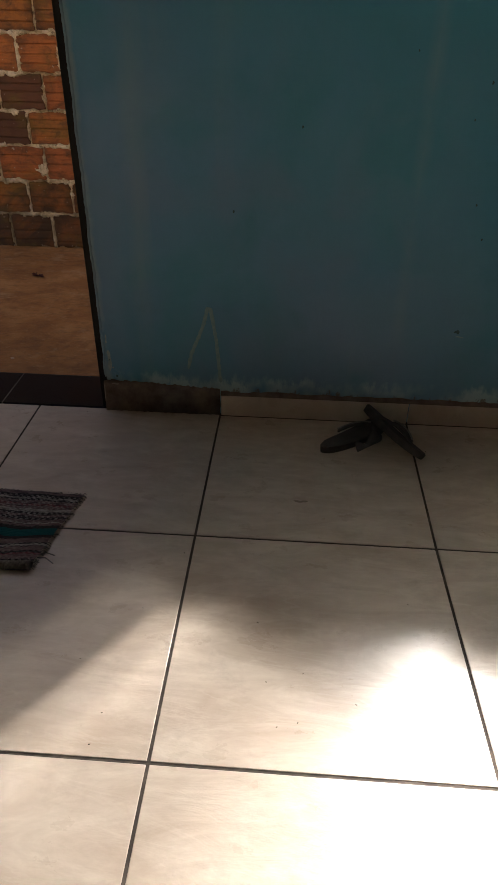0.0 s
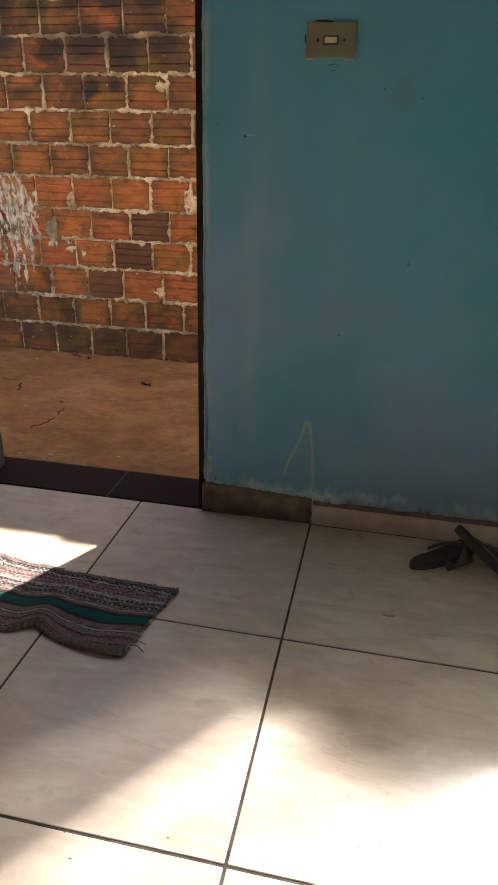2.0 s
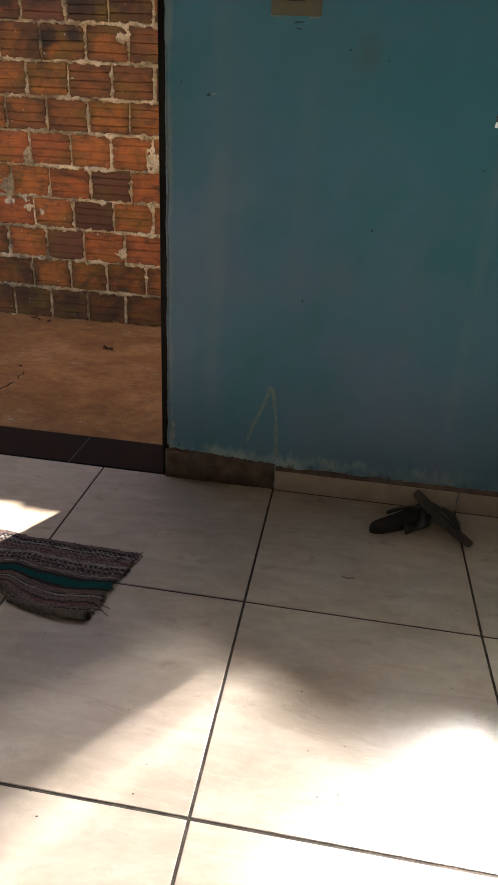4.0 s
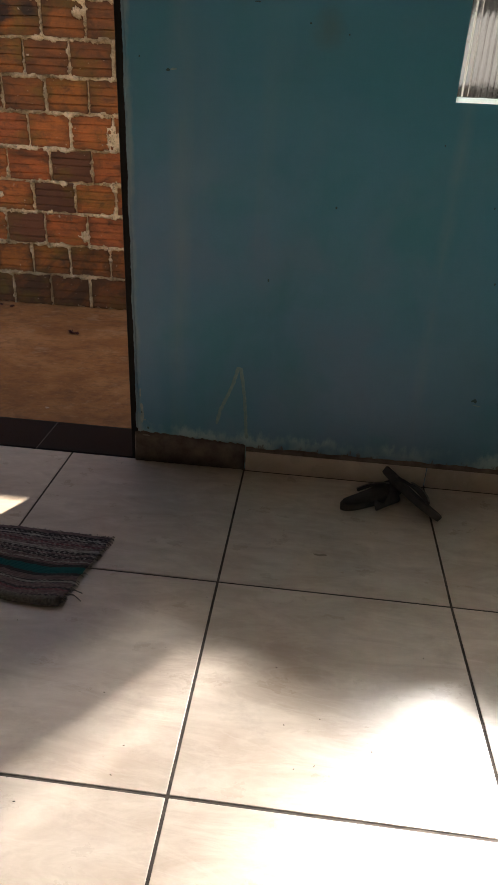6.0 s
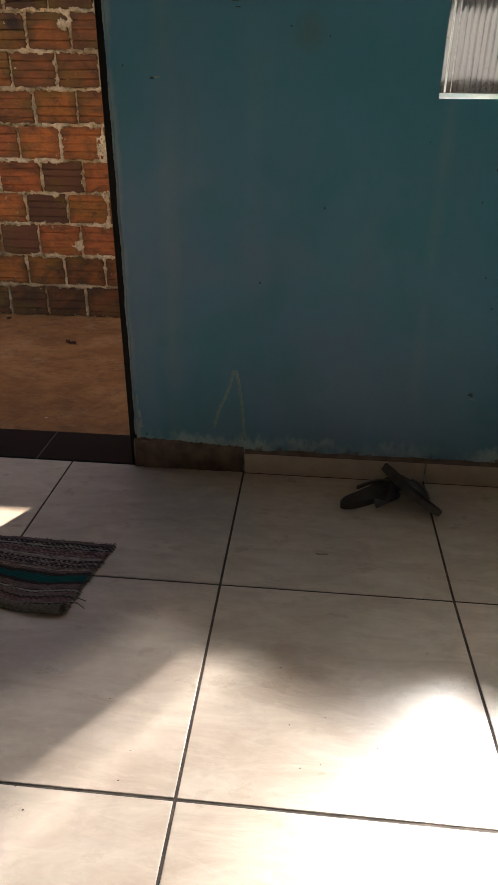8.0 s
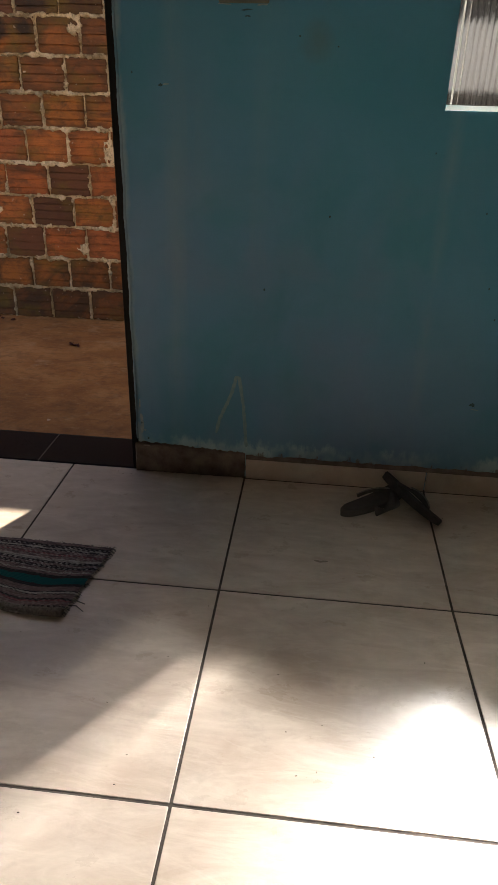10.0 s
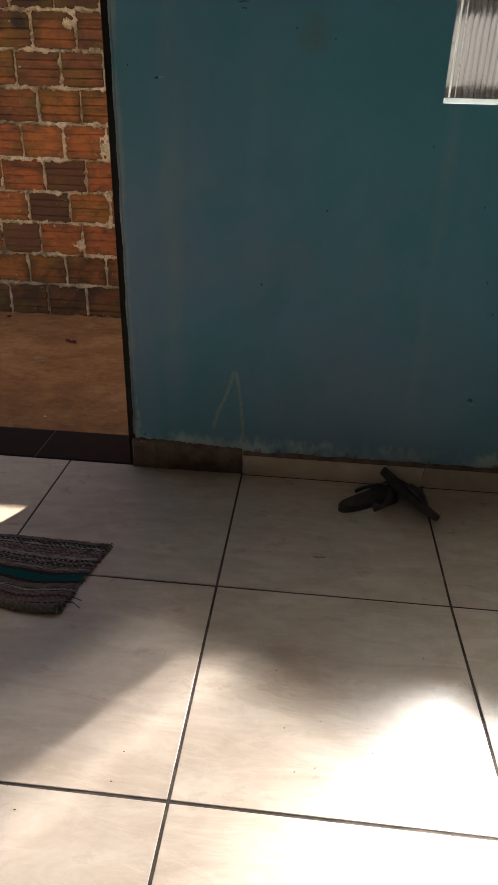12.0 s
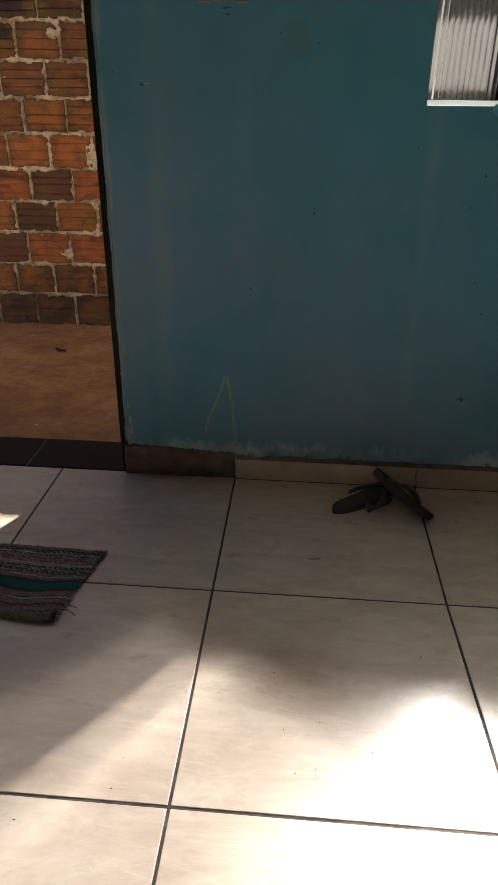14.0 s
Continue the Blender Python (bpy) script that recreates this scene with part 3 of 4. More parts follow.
def skirting():
    bare = bmesh.new()
    # an uneven strip of old mortar where the skirting tile is missing
    rnd, cols = random.Random(4), []
    n = 44
    for i in range(n + 1):
        x = 0.086 + (0.434 - 0.086) * i / n
        t = 0.097 - 0.016 * i / n + rnd.uniform(-0.003, 0.003)
        d = -0.011 + rnd.uniform(-0.0025, 0.0015)
        cols.append([bare.verts.new((x, y, z)) for y, z in ((0.001, -0.003), (d - 0.002, -0.003), (d, t * 0.5), (d + 0.001, t - 0.006), (d + 0.005, t), (0.001, t + 0.003))])
    for a, c in zip(cols, cols[1:]):
        for k in range(5):
            bare.faces.new((a[k], a[k + 1], c[k + 1], c[k]))
    for end in (cols[0], cols[-1]):
        bare.faces.new(end)
    sk = tagged(finish("baseboard", bare, BARE, True), "dark bare mortar strip where skirting tile is missing", "skirting", kind="structure")
    for k, (x0, z0, x1, z1, wide) in enumerate(((0.112, 0.092, 0.134, 0.091, 0.006), (0.0875, 0.030, 0.0885, 0.090, 0.004))):
        chip = part("chip", ribbon([(x0, z0), ((x0 + x1) / 2, (z0 + z1) / 2 + 0.001), (x1, z1)], wide, 0.0015, "xz", 80 + k), BARE_PALE, sk, "pale chip of old plaster")
        chip.location.y = -0.0125
    line = tagged(empty("baseboard", 0.44, 0, 0), "cut beige ceramic skirting tiles along blue wall", "skirting", kind="structure")
    inv = Matrix.Translation(line.location).inverted()
    x = 0.4385
    while x < ROOM_R - 0.1:
        x1 = min(x + 0.5555, ROOM_R - 0.001)
        part("skirting_tile", box(x, x1, -0.012, 0.001, -0.0015, 0.066, 0.0015), TILE, line).matrix_parent_inverse = inv
        x = x1 + 0.0045
    cap, cols, rnd = bmesh.new(), [], random.Random(8)
    for i in range(120):
        x = 0.437 + (ROOM_R - 0.44) * i / 119
        t = 0.078 + 0.007 * noise.noise((x * 9, 0, 3)) + rnd.uniform(-0.002, 0.002)
        cols.append([cap.verts.new(p) for p in ((x, -0.0105, 0.0655), (x, -0.0085, 0.070), (x, -0.003, t - 0.003), (x, 0.001, t))])
    for a, c in zip(cols, cols[1:]):
        for k in range(3):
            cap.faces.new((a[k], a[k + 1], c[k + 1], c[k]))
    part("mortar_bed", cap, BARE, line, "rough dark mortar bed", True).matrix_parent_inverse = inv


skirting()


def window():
    w = tagged(empty("window_1", WIN_L, 0.08, WIN_Z0), "ribbed glass window in blue wall with white sill", "window", kind="structure")
    inv = Matrix.Translation(w.location).inverted()

    def add(nm, bm, mat, label="", smooth=False):
        ob = part(nm, bm, mat, w, label, smooth)
        ob.matrix_parent_inverse = inv
        return ob

    add("outer_sill", box(WIN_L + 0.001, WIN_R - 0.001, 0.0925, THICK + 0.04, WIN_Z0 + 0.0005, WIN_Z0 + 0.004), CREAM)
    add("reveal", box(WIN_L + 0.0003, WIN_L + 0.0016, 0.022, THICK + 0.02, WIN_Z0 + 0.0125, WIN_Z1 - 0.03), SIDE)
    add("window_sill", box(WIN_L + 0.001, WIN_R - 0.001, -0.004, 0.092, WIN_Z0 + 0.0005, WIN_Z0 + 0.012, 0.002), SILL, "sunlit milky white sill strip")
    add("mullion", box(1.058, 1.076, 0.02, 0.06, WIN_Z0 + 0.0125, WIN_Z1 - 0.003, 0.003), BLACK_STEEL)
    add("top_rail", box(WIN_L + 0.001, WIN_R - 0.001, 0.02, 0.06, WIN_Z1 - 0.028, WIN_Z1 - 0.001, 0.003), BLACK_STEEL)
    add("side_rail", box(WIN_R - 0.028, WIN_R - 0.001, 0.02, 0.06, WIN_Z0 + 0.0125, WIN_Z1 - 0.029, 0.003), BLACK_STEEL)
    knob, rings = bmesh.new(), []
    for y, r in ((-0.001, 0.011), (-0.006, 0.011), (-0.008, 0.014), (-0.020, 0.0145), (-0.024, 0.012), (-0.025, 0.006)):
        rings.append([knob.verts.new((1.066 + r * math.cos(a), y - 0.0035, WIN_Z0 - 0.007 + r * math.sin(a))) for a in np.linspace(0, 2 * math.pi, 20, endpoint=False)])
    for a, c in zip(rings, rings[1:]):
        for k in range(20):
            knob.faces.new((a[k], a[(k + 1) % 20], c[(k + 1) % 20], c[k]))
    knob.faces.new(rings[0])
    knob.faces.new(rings[-1])
    add("latch_knob", knob, BLUE, "blue overpainted round latch knob", True)
    for x0, x1, y in ((WIN_L + 0.002, 1.0575, 0.012), (1.0765, WIN_R - 0.029, 0.035)):
        bm, n = bmesh.new(), int((x1 - x0) / 0.0017)
        lo, hi = WIN_Z0 + 0.0125, WIN_Z1 - 0.029
        rows = []
        for i in range(n + 1):
            x = x0 + (x1 - x0) * i / n
            d = 0.0036 * abs(math.sin(math.pi * (x - WIN_L - 0.002) / RIB))
            rows.append([bm.verts.new(p) for p in ((x, y - d, lo), (x, y - d, hi), (x, y + 0.004, hi), (x, y + 0.004, lo))])
        for a, c in zip(rows, rows[1:]):
            for k in range(4):
                bm.faces.new((a[k], a[(k + 1) % 4], c[(k + 1) % 4], c[k]))
        bm.faces.new(rows[0])
        bm.faces.new(rows[-1])
        add("pane", bm, GLASS, "translucent vertically ribbed glass")


window()


# ---- yard wall of hollow clay bricks ----
COURSES = [-0.025, 0.146, 0.305, 0.465, 0.615, 0.768, 0.924, 1.078, 1.231, 1.389, 1.550, 1.705]
OFFSETS = [-0.590, -0.469, -0.587, -0.422, -0.537, -0.420, -0.535, -0.407, -0.530, -0.407, -0.526]
PITCH, WALL_X0, WALL_X1 = 0.2135, -2.35, 0.42
brick_wall = tagged(finish("wall_yard", box(WALL_X0, WALL_X1, YARD_Y + 0.03, YARD_Y + 0.14, -0.1, COURSES[-1]), MORTAR), "weathered bare hollow clay brick wall with rough mortar", "brick wall", kind="structure")
rnd = random.Random(11)
JOINTS = []
for row, off in enumerate(OFFSETS):
    first = off - PITCH * math.floor((off - WALL_X0) / PITCH)
    JOINTS.append([first + PITCH * k + (rnd.uniform(-0.006, 0.006) if -1.6 < first + PITCH * k < -0.3 else 0) for k in range(int((WALL_X1 - first) / PITCH) + 1)])


def mortar_face():
    """The mortar between and partly over the bricks: recessed behind them, smeared proud along some joints."""
    step = 0.0065
    nx, nz = int((WALL_X1 - WALL_X0) / step), int((COURSES[-1] + 0.06) / step)
    verts, faces = [], []
    blobs = [(-0.42, 0.825, 0.045, 0.065), (-0.565, 1.335, 0.03, 0.025), (-1.07, 0.80, 0.025, 0.05), (-0.60, 0.36, 0.03, 0.03), (-1.1, 0.56, 0.03, 0.02), (-1.02, 0.55, 0.02, 0.025), (-1.20, 0.66, 0.04, 0.06)]
    for j in range(nz + 1):
        z = COURSES[-1] - j * step
        row = max(k for k in range(len(COURSES)) if k == 0 or COURSES[k] <= z + 1e-6)
        row = min(row, len(OFFSETS) - 1)
        for i in range(nx + 1):
            x = WALL_X0 + i * step
            dz = min(abs(z - c) for c in (COURSES[row] if row else -1.0, COURSES[row + 1]))
            dx = min(abs(x - q) for q in JOINTS[row])
            n1, n2 = noise.noise((x * 7, z * 9, 1.7)), noise.noise((x * 31, z * 31, 5.1)) + 0.5 * noise.noise((x * 83, z * 83, 2.2))
            joint = min(range(len(JOINTS[row])), key=lambda q: abs(x - JOINTS[row][q])) if dx < 0.05 else 0
            pinch = 1.0 + 0.75 * math.sin(joint * 2.7 + row * 1.9)
            wide = 0.0078 + 0.010 * n1 + 0.012 * n2
            near = min(dz, dx * (0.85 + 0.55 * pinch))
            d = 0.007 + 0.004 * n2 if near < wide + 0.004 else 0.014
            if near < wide and n1 + 0.7 * n2 > -0.05:
                d = -0.002 - 0.008 * max(n2, -0.2)
            for bx, bz, sx, sz in blobs:
                e = ((x - bx) / sx) ** 2 + ((z - bz) / sz) ** 2 + 1.1 * n2 + 0.7 * noise.noise((x * 70, z * 22, 2))
                if e < 0.8:
                    d = -0.0045 - 0.003 * n2
            verts.append((x, YARD_Y + d, z))
    for j in range(nz):
        for i in range(nx):
            a = j * (nx + 1) + i
            faces.append((a, a + nx + 1, a + nx + 2, a + 1))
    me = bpy.data.meshes.new("mortar")
    me.from_pydata(verts, [], faces)
    me.materials.append(MORTAR)
    me.shade_smooth()
    ob = new("mortar", me)
    ob.parent = brick_wall
    return tagged(ob, "rough beige mortar with smears", kind="stuff")


mortar_face()


def lime_splash():
    """A dribbled splash of pale lime over the bricks."""
    step, verts, faces, made = 0.004, [], [], {}
    blobs = [(-1.42, 0.80, 0.12, 0.12), (-1.33, 0.74, 0.08, 0.13), (-1.40, 0.62, 0.09, 0.10), (-1.335, 0.60, 0.03, 0.10), (-1.42, 0.47, 0.016, 0.12), (-1.375, 0.46, 0.012, 0.14), (-1.47, 0.50, 0.014, 0.10), (-1.33, 0.48, 0.010, 0.08), (-1.20, 0.585, 0.03, 0.018), (-1.10, 0.60, 0.022, 0.014), (-1.53, 0.70, 0.06, 0.16)]
    for i in range(int(0.62 / step)):
        for j in range(int(0.75 / step)):
            x, z = -1.65 + i * step, 0.28 + j * step
            lean = x + 0.4 * max(0.0, z - 0.62)
            rag = 1.25 * noise.noise((lean * 44, z * 5, 4)) + 0.8 * noise.noise((x * 70, z * 45, 9)) + 0.8 * noise.noise((x * 15, z * 15, 1))
            if min(((x - a) / c) ** 2 + ((z - b) / d) ** 2 for a, b, c, d in blobs) + rag < 0.68:
                ring = []
                for di, dj in ((0, 0), (1, 0), (1, 1), (0, 1)):
                    key = (i + di, j + dj)
                    if key not in made:
                        made[key] = len(verts)
                        px, pz = -1.65 + key[0] * step, 0.28 + key[1] * step
                        verts.append((px, YARD_Y - 0.0075 - 0.002 * noise.noise((px * 60, pz * 30, 7)), pz))
                    ring.append(made[key])
                faces.append(ring)
    me = bpy.data.meshes.new("lime_splash")
    me.from_pydata(verts, [], faces)
    me.materials.append(LIME)
    me.shade_smooth()
    ob = new("lime_splash", me)
    ob.parent = brick_wall
    tagged(ob, "pale dribbled lime splash", kind="stuff")


lime_splash()
tagged(finish("beam", box(WALL_X0, WALL_X1, YARD_Y - 0.02, YARD_Y + 0.14, COURSES[-1] + 0.002, COURSES[-1] + 0.22, 0.006), PLASTER), "pale plastered concrete beam on the brick wall", "beam", kind="structure")
# added out of view: its height sets the sun patch's far edge indoors
tagged(finish("wall_upper", box(-4, 5, YARD_Y + 0.0, YARD_Y + 0.14, COURSES[-1] + 0.223, 2.405), PLASTER), "unseen plain wall above the bricks, added to block the sun", "wall", kind="structure")
# unseen step added to shift part of that sunlit edge
tagged(finish("coping", box(0.67, 5, YARD_Y, YARD_Y + 0.14, 2.406, 2.433), PLASTER), "unseen low strip on the yard wall, added to trim the sun patch", "coping", kind="structure")
for nm, x0, x1 in (("wall_yard_west", -4, WALL_X0 - 0.002), ("wall_yard_east", WALL_X1 + 0.002, 5)):
    tagged(finish(nm, box(x0, x1, YARD_Y, YARD_Y + 0.14, 1.13, 1.40), LIMEWASH), "plain pale plastered yard wall", "wall", kind="structure")
    # base kept dark for the dark lower streaks in the ribbed glass
    tagged(finish(nm + "_base", box(x0, x1, YARD_Y + 0.02, YARD_Y + 0.14, -0.1, 1.128), DARK_BACKDROP), "dark base of the yard wall", "wall", kind="structure")
    # flat dark strip standing in for the shade of an open gap
    tagged(finish(nm + "_band", box(x0, x1, YARD_Y + 0.02, YARD_Y + 0.14, 1.402, COURSES[-1] + 0.22), DARK_BACKDROP), "dark band in place of a shaded gap above the yard wall", "wall", kind="structure")


def debris():
    """Dry leaf scraps, pale chips and a crack on the yard floor."""
    rnd = random.Random(5)
    spots = [(-1.06, 1.53), (-1.0, 1.51), (-1.10, 1.55), (-0.535, 1.17), (-0.515, 1.16), (-0.555, 1.18), (-1.25, 0.95)]
    for x, y in spots:
        bm = bmesh.new()
        k, s = 9, rnd.uniform(0.015, 0.027)
        ring = [bm.verts.new((s * math.cos(a) * rnd.uniform(0.5, 1), 0.6 * s * math.sin(a) * rnd.uniform(0.5, 1), rnd.uniform(0.002, 0.014))) for a in np.linspace(0, 2 * math.pi, k, endpoint=False)]
        mid = bm.verts.new((0, 0, 0.002))
        low = bm.verts.new((0, 0, 0.0))
        for a, c in zip(ring, ring[1:] + ring[:1]):
            bm.faces.new((a, c, mid))
            bm.faces.new((c, a, low))
        ob = finish("dry_leaf", bm, LEAF)
        ob.location, ob.rotation_euler = (x, y, YARD_Z), (0, 0, rnd.uniform(0, 6))
        tagged(ob, "crumpled dark dry leaf on the yard floor", "leaf", "dry leaves in the yard")
    for x, y, s in ((-1.235, 1.575, 0.016), (-0.344, 0.337, 0.009), (-0.598, 0.265, 0.008), (-0.603, 0.291, 0.010), (-0.585, 0.280, 0.006), (-0.721, 0.275, 0.006), (-0.643, 0.329, 0.006), (-0.62, 0.31, 0.005), (-0.57, 0.30, 0.005), (-1.271, 1.434, 0.007), (-0.9, 1.0, 0.005)):
        bm = bmesh.new()
        bmesh.ops.create_icosphere(bm, subdivisions=1, radius=s, matrix=Matrix.Diagonal((1.2, 0.7, 0.3, 1)))
        for v in bm.verts:
            v.co *= rnd.uniform(0.75, 1.15)
        ob = finish("mortar_crumb", bm, PEBBLE)
        ob.location = (x, y, YARD_Z + 0.3 * s)
        tagged(ob, "small pale mortar crumb on the yard floor", "rubble", "mortar crumbs in the yard")
    for k, (pts, wide) in enumerate((([(-0.807, 0.515), (-0.812, 0.54), (-0.788, 0.553), (-0.784, 0.578), (-0.772, 0.60), (-0.776, 0.622), (-0.764, 0.645)], 0.008),
                                     ([(-0.765, 0.684), (-0.782, 0.715), (-0.772, 0.74), (-0.784, 0.775)], 0.005), ([(-0.84, 0.845), (-0.817, 0.826)], 0.009),
                                     ([(-1.275, 1.087), (-1.221, 1.062), (-1.189, 1.075)], 0.008), ([(-1.106, 0.934), (-1.112, 0.976), (-1.135, 1.0), (-1.145, 1.04)], 0.010))):
        ob = finish("crack", ribbon(pts, wide, 0.0012, "xy", 3 + k), CRACK)
        ob.location.z = YARD_Z
        tagged(ob, "dark jagged crack in the yard concrete", "crack", kind="structure")


debris()


# ---- things on the blue wall ----
def light_switch():
    s = tagged(empty("light_switch", 0.4055, 0, 1.302), "beige plastic light switch plate screwed to blue wall", "light switch")
    part("plate", box(-0.059, 0.059, -0.009, 0.0, -0.037, 0.037, 0.003), BEIGE_PLASTIC, s)
    bezel = part("bezel", box(-0.0185, 0.0185, -0.0105, -0.0085, -0.0093, 0.0093, 0.001), BLACK_PLASTIC, s, "black rocker surround")
    rocker = bmesh.new()
    pts = [(-0.0145, -0.0103), (-0.0145, -0.0135), (0.0, -0.0115), (0.0145, -0.0125), (0.0145, -0.0103)]
    lo = [rocker.verts.new((x, y, -0.0062)) for x, y in pts]
    hi = [rocker.verts.new((x, y, 0.0062)) for x, y in pts]
    rocker.faces.new(lo)
    rocker.faces.new(hi)
    for k in range(5):
        rocker.faces.new((lo[k], lo[(k + 1) % 5], hi[(k + 1) % 5], hi[k]))
    part("rocker", rocker, WHITE_PLASTIC, bezel, "off-white rocker")
    for x in (-0.031, 0.031):
        bm = bmesh.new()
        bmesh.ops.create_cone(bm, cap_ends=True, segments=14, radius1=0.003, radius2=0.0024, depth=0.002, matrix=pose(x, -0.0095, 0, 90))
        part("screw", bm, BLACK_STEEL, s)
    for k, (x0, z0, x1, z1, mat) in enumerate(((-0.040, 0.0405, 0.004, 0.0385, CRACK), (-0.045, 0.0425, -0.012, 0.0435, FILLER), (-0.0605, -0.038, -0.030, -0.0395, FILLER), (0.0610, 0.036, 0.0605, 0.010, FILLER),
                                               (-0.0615, -0.005, -0.061, 0.018, CRACK), (-0.006, -0.0505, 0.020, -0.0485, DARK_TEAL), (0.002, -0.062, 0.016, -0.0625, DARK_TEAL), (0.030, -0.040, 0.056, -0.039, FILLER))):
        part("filler", ribbon([(x0, z0), ((x0 + x1) / 2, (z0 + z1) / 2 + 0.0008), (x1, z1)], 0.0032, 0.0012, "xz", 20 + k), mat, s, "chipped filler round the plate")


light_switch()


def wall_marks():
    for k, (nm, pts, wd, mat) in enumerate((
            ("scratch", [(0.342, 0.146), (0.353, 0.195), (0.370, 0.235), (0.390, 0.285), (0.403, 0.336), (0.411, 0.334), (0.419, 0.285), (0.426, 0.235), (0.432, 0.165), (0.437, 0.105)], 0.011, CHALK),
            ("scratch", [(0.196, 1.0935), (0.207, 1.0945)], 0.008, DARK_TEAL), ("scratch", [(0.207, 1.0955), (0.223, 1.0965)], 0.006, CHALK), ("scratch", [(0.537, 1.203), (0.542, 1.2015)], 0.0045, DARK_TEAL), ("scratch", [(0.629, 1.183), (0.633, 1.182)], 0.004, DARK_TEAL))):
        ob = part(nm, ribbon(pts, wd, 0.0008, "xz", 30 + k), mat, wall_north, "pale scratch in the paint" if mat is CHALK else "dark nail hole")
    part("scratch", ribbon([(1.085, 0.292), (1.094, 0.297), (1.099, 0.289)], 0.009, 0.0008, "xz", 57), DARK_TEAL, wall_north, "dark knock in the paint")
    part("scratch", ribbon([(1.092, 0.281), (1.104, 0.280), (1.114, 0.278)], 0.0035, 0.0007, "xz", 58), CHALK, wall_north, "pale scratch in the paint")
    for k, (pts, wd) in enumerate((([(0.107, 0.128), (0.110, 0.160), (0.107, 0.195)], 0.011), ([(0.104, 0.215), (0.105, 0.245)], 0.005), ([(0.116, 0.142), (0.119, 0.137)], 0.006))):
        part("paint_chip", ribbon(pts, wd, 0.0006, "xz", 60 + k), FILLER, wall_north, "pale chipped paint")
    # the wall paint laps unevenly over the edge of the steel jamb
    lap, z = [], 0.11
    while z < 2.1:
        lap.append((DOOR_R - 0.0005 + 0.0028 * noise.noise((0, 5, z * 11)) + 0.0016 * noise.noise((0, 9, z * 41)), z))
        z += 0.024
    part("paint_lap", ribbon(lap, 0.0075, 0.0050, "xz", 77), BLUE, wall_north, "uneven lap of blue paint", True)
    rnd = random.Random(9)
    for x, z in ((1.108, 0.549), (1.078, 0.633), (1.037, 0.823), (1.062, 0.900), (0.889, 0.960), (0.107, 0.165), (0.125, 0.112), (0.13, 1.12), (0.64, 0.80), (0.475, 0.60)):
        s = rnd.uniform(0.0022, 0.0042)
        part("scratch", ribbon([(x, z - s), (x + s * 0.5, z), (x, z + s)], s * 1.4, 0.0007, "xz", int(x * 1000)), DARK_TEAL, wall_north, "small dark fleck")


wall_marks()


